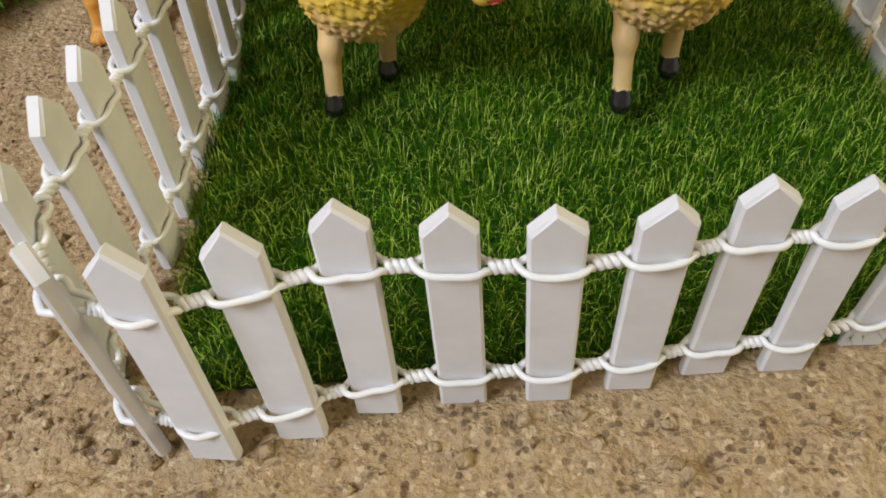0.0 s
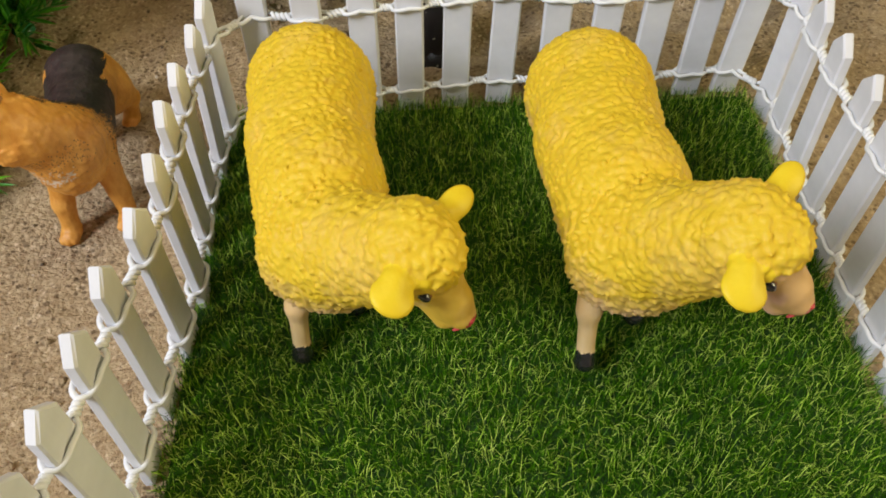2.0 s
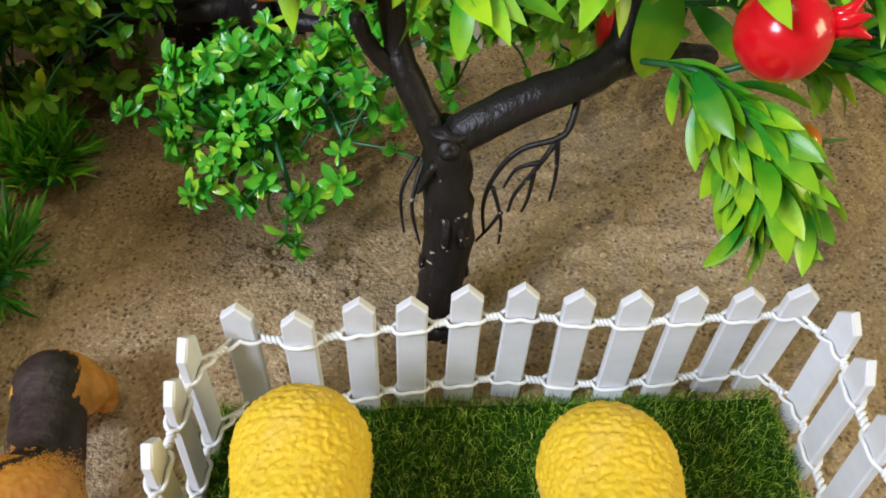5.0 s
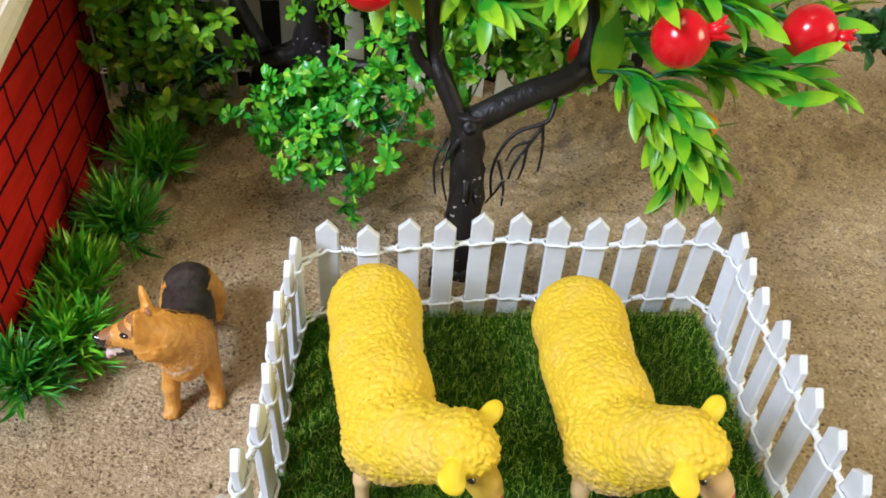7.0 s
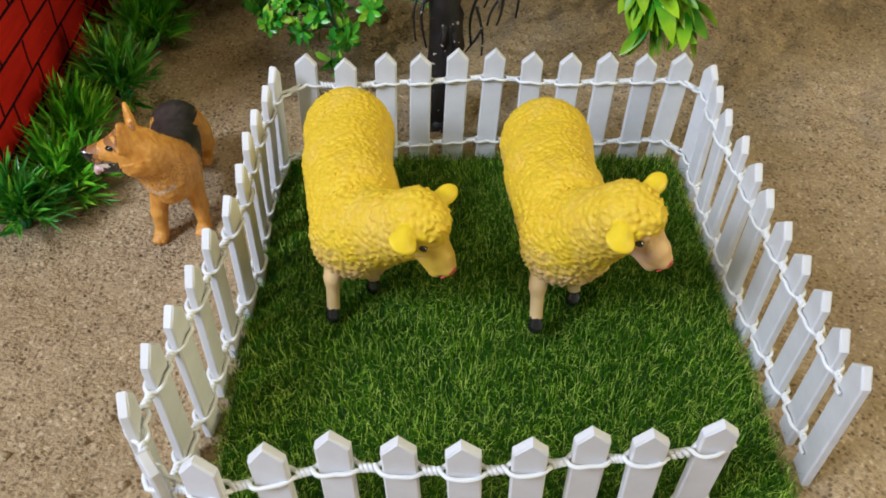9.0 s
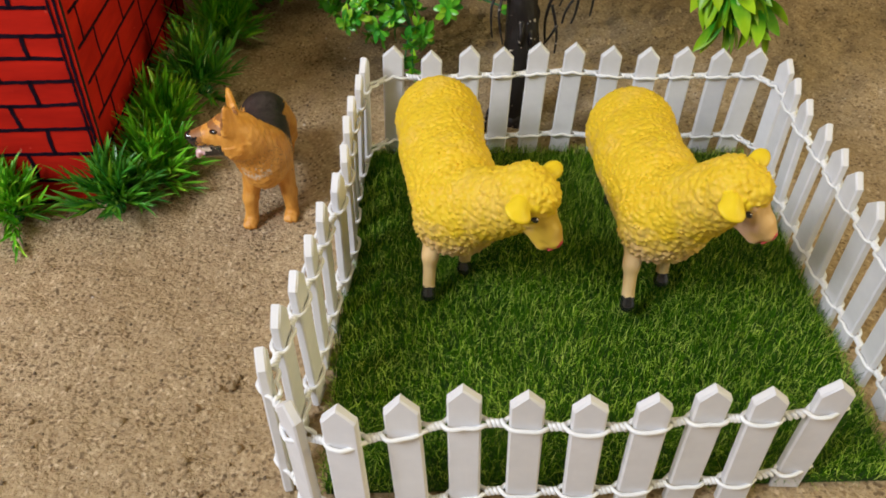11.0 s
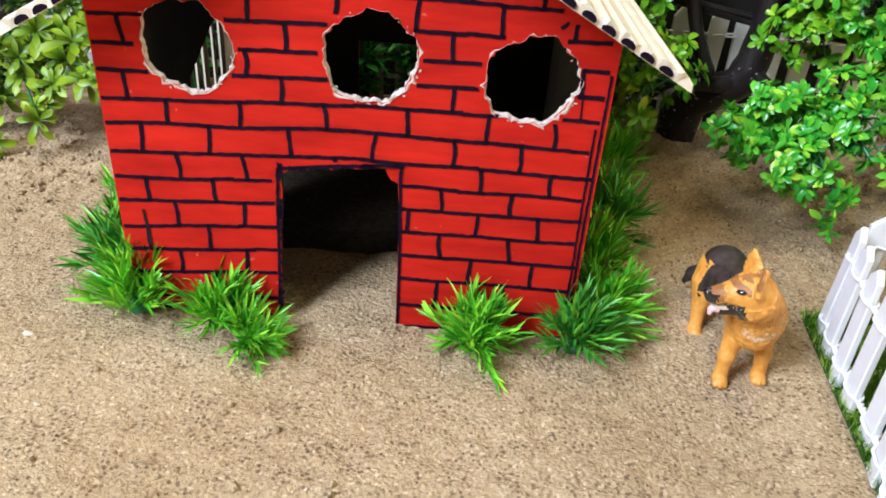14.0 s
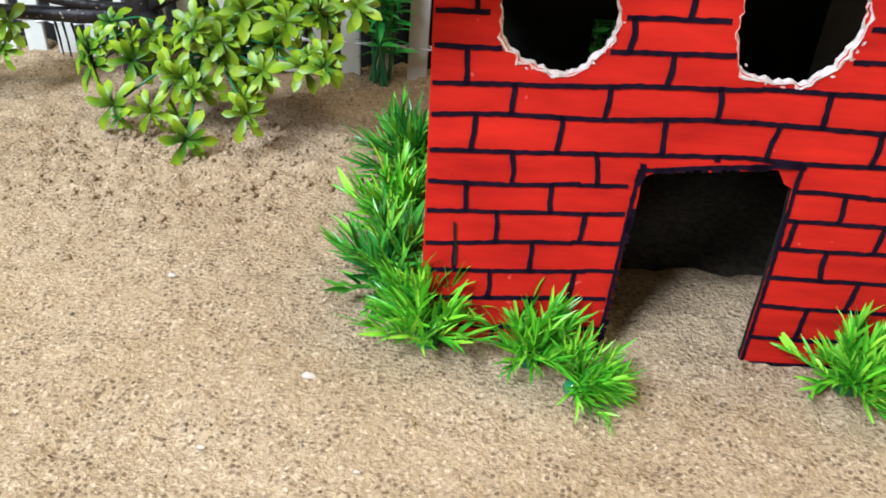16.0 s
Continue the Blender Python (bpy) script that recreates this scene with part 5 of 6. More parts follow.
def make_fruit_tree():
    rng = random.Random(31)
    base = Vector((0.007, 0.350, gz(0.007, 0.350)))
    tree = thing("fruit_tree", "artificial fruit tree with black trunk, broad green leaves, red fruits", "toy tree", Matrix.Translation(base))
    off = lambda *p: Vector(p) - base
    b = Build()
    limb(b, [off(0.007, 0.350, -0.002), off(0.006, 0.350, 0.020), off(0.009, 0.353, 0.052), off(0.007, 0.357, 0.082), off(0.008, 0.359, 0.098)], 0.0098, 0.0080, 1, 6, 14, 0.12)
    limb(b, [off(0.004, 0.360, 0.090), off(-0.007, 0.366, 0.113), off(-0.0114, 0.372, 0.130), off(-0.016, 0.380, 0.195)], 0.0054, 0.0040, 2)
    limb(b, [off(0.010, 0.359, 0.094), off(0.034, 0.364, 0.106), off(0.056, 0.370, 0.113), off(0.066, 0.378, 0.124), off(0.064, 0.384, 0.148), off(0.060, 0.390, 0.205)], 0.0072, 0.0050, 3)
    limb(b, [off(0.058, 0.372, 0.114), off(0.080, 0.388, 0.109), off(0.104, 0.400, 0.102)], 0.0058, 0.0040, 4)
    limb(b, [off(-0.008, 0.367, 0.112), off(-0.018, 0.366, 0.122), off(-0.022, 0.362, 0.136)], 0.0034, 0.0026, 5)
    limb(b, [off(-0.016, 0.380, 0.19), off(-0.03, 0.385, 0.24)], 0.0045, 0.003, 6)
    limb(b, [off(0.007, 0.350, -0.002), off(0.007, 0.350, 0.012)], 0.0120, 0.0092, 61, 3, 14, 0.2)
    for i in range(13):
        a, z = rng.uniform(0, 6.28), rng.uniform(0.008, 0.085)
        e = Vector((math.cos(a), math.sin(a), 0))
        c = off(0.0075, 0.352, z)
        limb(b, [c + e * 0.0045 + Vector((0, 0, 0.007)), c + e * 0.0085, c + e * rng.uniform(0.0080, 0.0112) + Vector((0, 0, -0.005))], 0.0020, 0.0008, 70 + i, 3, 6, 0.25)
    part("trunk", b.mesh("trunk", M["bark"], smooth=True), tree, label="black moulded trunk with forked limbs")
    roots = [([(0.051, 0.368, 0.108), (0.049, 0.362, 0.098), (0.045, 0.360, 0.093), (0.033, 0.360, 0.088), (0.025, 0.359, 0.078), (0.021, 0.358, 0.064), (0.022, 0.357, 0.050)], 0.0014, 6), ([(0.024, 0.359, 0.071), (0.028, 0.358, 0.056), (0.028, 0.357, 0.044)], 0.0010, 7),
             ([(0.028, 0.358, 0.060), (0.024, 0.357, 0.053), (0.019, 0.356, 0.046)], 0.0009, 8), ([(0.046, 0.361, 0.094), (0.042, 0.359, 0.087), (0.038, 0.358, 0.080), (0.032, 0.357, 0.070), (0.030, 0.356, 0.062)], 0.0012, 9),
             ([(0.038, 0.358, 0.080), (0.037, 0.357, 0.069), (0.035, 0.356, 0.062)], 0.0010, 14), ([(0.040, 0.358, 0.084), (0.032, 0.360, 0.079), (0.028, 0.360, 0.070)], 0.0010, 15), ([(0.045, 0.360, 0.092), (0.046, 0.359, 0.078), (0.045, 0.358, 0.066)], 0.0010, 13),
             ([(-0.003, 0.362, 0.082), (-0.009, 0.356, 0.070), (-0.008, 0.352, 0.054)], 0.0010, 10), ([(-0.001, 0.360, 0.082), (-0.005, 0.352, 0.068), (-0.002, 0.348, 0.052)], 0.0010, 11), ([(-0.002, 0.342, 0.022), (-0.008, 0.337, 0.016), (-0.009, 0.335, 0.004)], 0.0012, 12)]
    for pts, thick, sd in roots:
        b = Build()
        limb(b, [off(*p) for p in pts], thick, thick * 0.5, sd, 6, 6)
        part("aerial_root", b.mesh("aerial_root", M["bark"], smooth=True), tree)
    knot = Build().add(*tube([off(0.0075, 0.3520, 0.0940), off(0.0075, 0.3492, 0.0942), off(0.0075, 0.3495, 0.0942)], [0.0042, 0.0036, 0.0024], 14))
    part("knot", knot.mesh("knot", M["bark"], smooth=True), tree)
    fruits = (((0.0925, 0.328, 0.1535), (0.9, -0.1, 0.30)), ((0.1640, 0.362, 0.1460), (0.85, -0.3, -0.05)), ((-0.0400, 0.330, 0.1720), (-0.95, -0.2, 0.1)), ((0.0700, 0.388, 0.1175), (0.2, 0.3, 0.9)), ((0.05, 0.35, 0.212), (0.3, -0.6, 0.2)), ((-0.075, 0.38, 0.21), (-0.6, -0.4, 0.2)), ((0.13, 0.40, 0.20), (0.6, -0.4, 0.2)))

    def free(p, q):
        return all((p + (q - p) * t - off(*c)).length > 0.0150 for c, ax in fruits for t in (0, 0.33, 0.66, 1))
    shapes = [Build().add(*leaf_shape(1.0, w, bd, 0.35, 8, 0.75, 1.15)).mesh("leaf", M["broad_leaf"], smooth=True) for w, bd in ((0.28, 0.14), (0.33, 0.28), (0.30, 0.45))]
    sprays = [((0.070, 0.370, 0.118), (0.106, 0.342, 0.110), 26), ((0.080, 0.368, 0.112), (0.114, 0.342, 0.090), 30), ((0.098, 0.356, 0.104), (0.114, 0.340, 0.072), 26), ((0.104, 0.360, 0.100), (0.128, 0.346, 0.078), 24), ((0.090, 0.368, 0.114), (0.145, 0.350, 0.126), 20), ((0.100, 0.378, 0.120), (0.186, 0.362, 0.116), 22), ((0.070, 0.385, 0.130), (0.165, 0.372, 0.122), 22),
              ((0.068, 0.385, 0.140), (0.182, 0.380, 0.142), 22), ((0.066, 0.385, 0.150), (0.125, 0.348, 0.158), 20), ((0.064, 0.385, 0.160), (0.085, 0.332, 0.168), 20), ((0.062, 0.385, 0.165), (0.045, 0.338, 0.168), 18),
              ((-0.014, 0.378, 0.150), (0.012, 0.338, 0.158), 20), ((-0.014, 0.378, 0.160), (-0.046, 0.336, 0.164), 20), ((-0.018, 0.38, 0.19), (-0.03, 0.33, 0.195), 14), ((0.0, 0.38, 0.20), (0.03, 0.35, 0.21), 14),
              ((0.06, 0.39, 0.20), (0.12, 0.38, 0.215), 14), ((-0.02, 0.38, 0.20), (-0.09, 0.40, 0.205), 14), ((0.03, 0.39, 0.2), (0.05, 0.39, 0.24), 12), ((0.06, 0.39, 0.18), (0.15, 0.36, 0.185), 16), ((0.06, 0.39, 0.19), (0.14, 0.42, 0.195), 16), ((0.05, 0.39, 0.2), (0.08, 0.44, 0.21), 14), ((-0.01, 0.38, 0.2), (-0.06, 0.36, 0.23), 14),
              ((0.02, 0.39, 0.2), (0.02, 0.35, 0.235), 14), ((0.06, 0.39, 0.2), (0.10, 0.36, 0.24), 14), ((0.0, 0.38, 0.18), (0.01, 0.43, 0.20), 12), ((0.07, 0.385, 0.16), (0.17, 0.40, 0.165), 16), ((0.05, 0.39, 0.17), (0.02, 0.36, 0.18), 14)]
    for a, c, n in sprays:
        st = Build()
        a, c = off(*a), off(*c)
        sag = Vector((0, 0, 0.008))
        line = spline([a, (a + c) / 2 + sag, c], 5)
        st.add(*tube(line, 0.0012, 5))
        part("twig", st.mesh("twig", M["stem"], smooth=True), tree)
        n = int(n * 1.35)
        for i in range(n):
            t = 0.25 + 0.75 * (i + 0.5) / n
            p = line[min(len(line) - 1, int(t * (len(line) - 1)))]
            d = (c - a).normalized() + Vector((rng.gauss(0, 0.5), rng.gauss(0, 0.5), rng.gauss(-0.15, 0.45)))
            size = rng.uniform(0.018, 0.030)
            if not free(p, p + d.normalized() * size):
                continue
            m = frame_to(d, roll=rng.uniform(-0.9, 0.9)).to_4x4()
            part("leaf", shapes[rng.randrange(3)], tree, Matrix.Translation(p) @ m @ Matrix.Scale(size, 4))
    for a, c in (((0.0690, 0.366, 0.156), (0.0740, 0.364, 0.108)), ((0.150, 0.342, 0.140), (0.170, 0.336, 0.150)), ((0.152, 0.346, 0.118), (0.178, 0.340, 0.124))):
        a, c = off(*a), off(*c)
        part("leaf", shapes[rng.randrange(3)], tree, Matrix.Translation(a) @ frame_to(c - a, (0, -1, 0.3)).to_4x4() @ Matrix.Scale((c - a).length, 4))
    fr = Build()
    u, v, f = 18, 12, []
    pts = [(math.sin(math.pi * j / v) * math.cos(2 * math.pi * i / u) * 0.0129, math.sin(math.pi * j / v) * math.sin(2 * math.pi * i / u) * 0.0129, math.cos(math.pi * j / v) * 0.0124) for j in range(v + 1) for i in range(u)]
    for j in range(v):
        for i in range(u):
            a, c = j * u + i, j * u + (i + 1) % u
            f.append((a, a + u, c + u, c))
    fr.add(pts, f)
    fruit_me = fr.mesh("fruit", M["fruit"], smooth=True)
    cr = Build()
    for k in range(5):
        a = 2 * math.pi * k / 5
        e = Vector((math.cos(a), math.sin(a), 0))
        cr.add(*tube([Vector((0, 0, 0.0114)) + e * 0.0011, Vector((0, 0, 0.0160)) + e * 0.0024, Vector((0, 0, 0.0200)) + e * (0.0056 if k % 2 else 0.0040)], [0.0030, 0.0022, 0.0004], 6))
    crown_me = cr.mesh("calyx", M["fruit"], smooth=True)
    for p, ax in fruits:
        q = Vector(ax).to_track_quat("Z", "Y").to_matrix().to_4x4()
        fo = part("fruit", fruit_me, tree, Matrix.Translation(off(*p)) @ q, "glossy red pomegranate-like fruit")
        part("calyx", crown_me, fo)
    orange_me = fruit_me.copy()
    orange_me.materials.clear()
    orange_me.materials.append(M["orange"])
    part("fruit", orange_me, tree, Matrix.Translation(off(0.123, 0.352, 0.100)) @ Matrix.Scale(0.55, 4), "small orange fruit among the leaves")


make_fruit_tree()


def sprig_leaves(b, line, n, rng, shapes, size, droop=0.0, slot=0, from_t=0.2):
    places = [[] for _ in shapes]
    for i in range(n):
        t = from_t + (1 - from_t) * (i + rng.random()) / n
        k = t * (len(line) - 1)
        p = line[int(min(k, len(line) - 1))]
        a = rng.uniform(0, 6.283)
        ax = (line[-1] - line[0]).normalized()
        o = ax.orthogonal().normalized()
        o2 = ax.cross(o)
        d = ax * rng.uniform(0.1, 0.9) + (o * math.cos(a) + o2 * math.sin(a)) + Vector((0, 0, -droop))
        places[rng.randrange(len(shapes))].append((p, frame_to(d, roll=rng.uniform(-0.6, 0.6)), size * rng.uniform(0.7, 1.2)))
    for sh, pl in zip(shapes, places):
        scatter(b, sh, pl, slot)


def whorl(seed):
    """Spoon-shaped leaflets set in a ring round a twig's end, with a few upright ones inside."""
    rng = random.Random(seed)
    v, f = leaf_shape(1.0, 0.44, 0.30, 0.32, 5, 0.5, 1.7)
    out = []
    for n, e0, s in ((5, 0.25, 1.0), (3, 0.9, 0.7)):
        for k in range(n):
            a, e = 2 * math.pi * (k + rng.uniform(-.2, .2)) / n, e0 + rng.uniform(-.25, .25)
            d = Vector((math.cos(a) * math.cos(e), math.sin(a) * math.cos(e), math.sin(e)))
            out.append((v @ (np.array(frame_to(d, roll=rng.uniform(-.3, .3))).T * (s * rng.uniform(0.8, 1.15))), f))
    return out


def bushy_tree(name, label, base, forks, tips, leaf, size, per, seed):
    """A black trunk with limbs, and many short twigs with leaf whorls round the tips."""
    rng = random.Random(seed)
    base = Vector(base)
    tree = thing(name, label, "toy tree", Matrix.Translation(base))
    b = Build()
    for pts, r0, r1 in forks:
        limb(b, [Vector(p) - base for p in pts], r0, r1, rng.randrange(999))
    part("trunk", b.mesh("trunk", M["bark"], smooth=True), tree, label="black moulded trunk and limbs")
    whorls = [whorl(seed + k) for k in range(4)]
    for a, c, n, r in tips:
        cr, st = Build(), Build()
        a, c = Vector(a) - base, Vector(c) - base
        main = spline([a, (a + c) / 2 + Vector((0, 0, 0.01)), c], 6)
        st.add(*tube(main, 0.0013, 5))
        for i in range(n):
            p = main[rng.randrange(2, len(main))]
            e = p + Vector((rng.gauss(0, r), rng.gauss(0, r), rng.gauss(0, r * 0.8)))
            line = spline([p, (p + e) / 2 + Vector((0, 0, 0.003)), e], 5)
            st.add(*tube(line, 0.0006, 4))
            for t in (len(line) - 1, len(line) - 2, len(line) // 2)[:per]:
                d = (e - p).normalized() + Vector((rng.gauss(0, 0.3), -0.45 + rng.gauss(0, 0.3), 0.45))
                for shape in whorls[rng.randrange(4)]:
                    m = d.to_track_quat("Z", "Y").to_matrix() @ Matrix.Rotation(rng.uniform(0, 6.28), 3, "Z")
                    q = np.array(m).T * (size * rng.uniform(0.7, 1.15))
                    cr.add(shape[0] @ q + np.array(line[t]), shape[1])
        bough = part("bough", st.mesh("bough", M["stem"], smooth=True), tree)
        part("foliage", cr.mesh("foliage", M[leaf], smooth=True), bough)
    return tree


bushy_tree("bushy_tree", "artificial tree with black trunk and small green leaves, low boughs", (-0.126, 0.528, 0.006),
           [([(-0.128, 0.530, 0.002), (-0.122, 0.524, 0.036), (-0.094, 0.508, 0.062), (-0.088, 0.508, 0.11), (-0.094, 0.512, 0.19)], 0.0165, 0.0085),
            ([(-0.100, 0.505, 0.058), (-0.135, 0.494, 0.060), (-0.165, 0.484, 0.066), (-0.192, 0.476, 0.064)], 0.0066, 0.0026), ([(-0.140, 0.492, 0.060), (-0.158, 0.484, 0.048), (-0.172, 0.480, 0.040)], 0.0018, 0.0008), ([(-0.150, 0.490, 0.062), (-0.164, 0.482, 0.054), (-0.180, 0.478, 0.048)], 0.0016, 0.0008), ([(-0.090, 0.502, 0.066), (-0.066, 0.490, 0.060), (-0.030, 0.480, 0.066)], 0.0065, 0.003),
            ([(-0.086, 0.500, 0.068), (-0.072, 0.450, 0.062), (-0.066, 0.422, 0.050), (-0.064, 0.412, 0.036)], 0.0055, 0.0030), ([(-0.120, 0.494, 0.066), (-0.136, 0.496, 0.10), (-0.15, 0.50, 0.15)], 0.0055, 0.004)],
           [((-0.080, 0.440, 0.060), (-0.054, 0.380, 0.042), 16, 0.012), ((-0.080, 0.440, 0.056), (-0.102, 0.410, 0.055), 18, 0.013), ((-0.090, 0.440, 0.056), (-0.114, 0.412, 0.058), 13, 0.010), ((-0.075, 0.440, 0.060), (-0.066, 0.394, 0.054), 18, 0.014), ((-0.060, 0.440, 0.062), (-0.034, 0.400, 0.058), 17, 0.014),
            ((-0.080, 0.450, 0.060), (-0.080, 0.428, 0.068), 18, 0.013), ((-0.050, 0.450, 0.064), (-0.044, 0.425, 0.066), 13, 0.014), ((-0.070, 0.420, 0.050), (-0.080, 0.386, 0.046), 14, 0.012), ((-0.040, 0.460, 0.070), (-0.010, 0.440, 0.078), 13, 0.016), ((-0.040, 0.470, 0.100), (-0.004, 0.436, 0.110), 15, 0.018), ((-0.030, 0.470, 0.120), (0.022, 0.440, 0.130), 20, 0.018), ((-0.060, 0.480, 0.130), (-0.040, 0.448, 0.138), 16, 0.018), ((-0.060, 0.48, 0.14), (-0.030, 0.45, 0.155), 18, 0.018)],
           "small_leaf", 0.0092, 3, 41)
OLIVE = [(-0.186, 0.460, 0.090), (-0.160, 0.462, 0.060), (-0.198, 0.468, 0.078), (-0.200, 0.460, 0.050), (-0.192, 0.470, 0.100), (-0.180, 0.462, 0.128), (-0.190, 0.470, 0.122), (0.017, 0.462, 0.098), (0.037, 0.462, 0.068), (0.055, 0.465, 0.106),
         (0.000, 0.462, 0.130), (0.095, 0.475, 0.100), (0.070, 0.475, 0.140), (-0.060, 0.468, 0.128), (-0.025, 0.474, 0.108), (-0.160, 0.490, 0.150), (-0.100, 0.485, 0.165), (-0.020, 0.480, 0.165), (0.030, 0.480, 0.180), (0.115, 0.480, 0.150), (-0.190, 0.488, 0.160), (-0.175, 0.492, 0.030),
         (0.130, 0.470, 0.120), (0.150, 0.460, 0.150), (0.060, 0.450, 0.085), (0.020, 0.470, 0.150), (-0.060, 0.480, 0.100), (-0.188, 0.490, 0.130), (0.005, 0.445, 0.110), (0.030, 0.445, 0.092), (0.048, 0.447, 0.100), (0.065, 0.445, 0.110), (0.022, 0.447, 0.125), (0.045, 0.45, 0.128),
         (-0.015, 0.445, 0.135), (0.085, 0.450, 0.125), (0.000, 0.45, 0.155), (0.040, 0.45, 0.155), (0.075, 0.455, 0.165)]
bushy_tree("leafy_tree", "artificial tree with dense olive green leaves before the back fence", (-0.205, 0.510, 0.006),
           [([(-0.205, 0.510, 0.002), (-0.200, 0.508, 0.08), (-0.19, 0.508, 0.17)], 0.006, 0.004)] + [([(-0.195, 0.508, 0.12), (x * 0.5 - 0.1, 0.512, 0.10), (x, y + 0.03, z)], 0.0028, 0.0015) for x, y, z in OLIVE[7:12:2]],
           [((x, y + 0.03, z + 0.01), (x, y, z), 24, 0.016) for x, y, z in OLIVE], "dim_leaf", 0.0105, 2, 43)


bushy_tree("leafy_tree", "artificial tree with dark green leaves at the edge of the sand", (0.430, 0.580, 0.006),
           [([(0.430, 0.580, 0.002), (0.425, 0.575, 0.08), (0.430, 0.570, 0.20)], 0.010, 0.006), ([(0.426, 0.575, 0.10), (0.37, 0.55, 0.11), (0.31, 0.52, 0.10)], 0.004, 0.002)],
           [((0.34, 0.53, 0.10), (0.282, 0.500, 0.088), 16, 0.012), ((0.36, 0.54, 0.11), (0.320, 0.500, 0.120), 22, 0.02), ((0.40, 0.56, 0.15), (0.340, 0.520, 0.160), 22, 0.022)], "broad_leaf_dark", 0.0140, 3, 47)


def rosette_mesh(seed):
    """A whorl of spoon-shaped leaves."""
    rng = random.Random(seed)
    b = Build()
    v, f = leaf_shape(1.0, 0.36, 0.42, 0.34, 7, 0.55, 2.6)
    for ring, n, e0, s in ((0, 6, 0.15, 1.0), (1, 5, 0.70, 0.8), (2, 2, 1.15, 0.55)):
        for k in range(n):
            a = 2 * math.pi * (k + 0.4 * ring + rng.uniform(-.15, .15)) / n
            e = e0 + rng.uniform(-.2, .2)
            d = Vector((math.cos(a) * math.cos(e), math.sin(a) * math.cos(e), math.sin(e)))
            b.add(v @ (np.array(frame_to(d, roll=rng.uniform(-.3, .3))).T * (0.0132 * s * rng.uniform(0.75, 1.2))), f)
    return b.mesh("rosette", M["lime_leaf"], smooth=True)


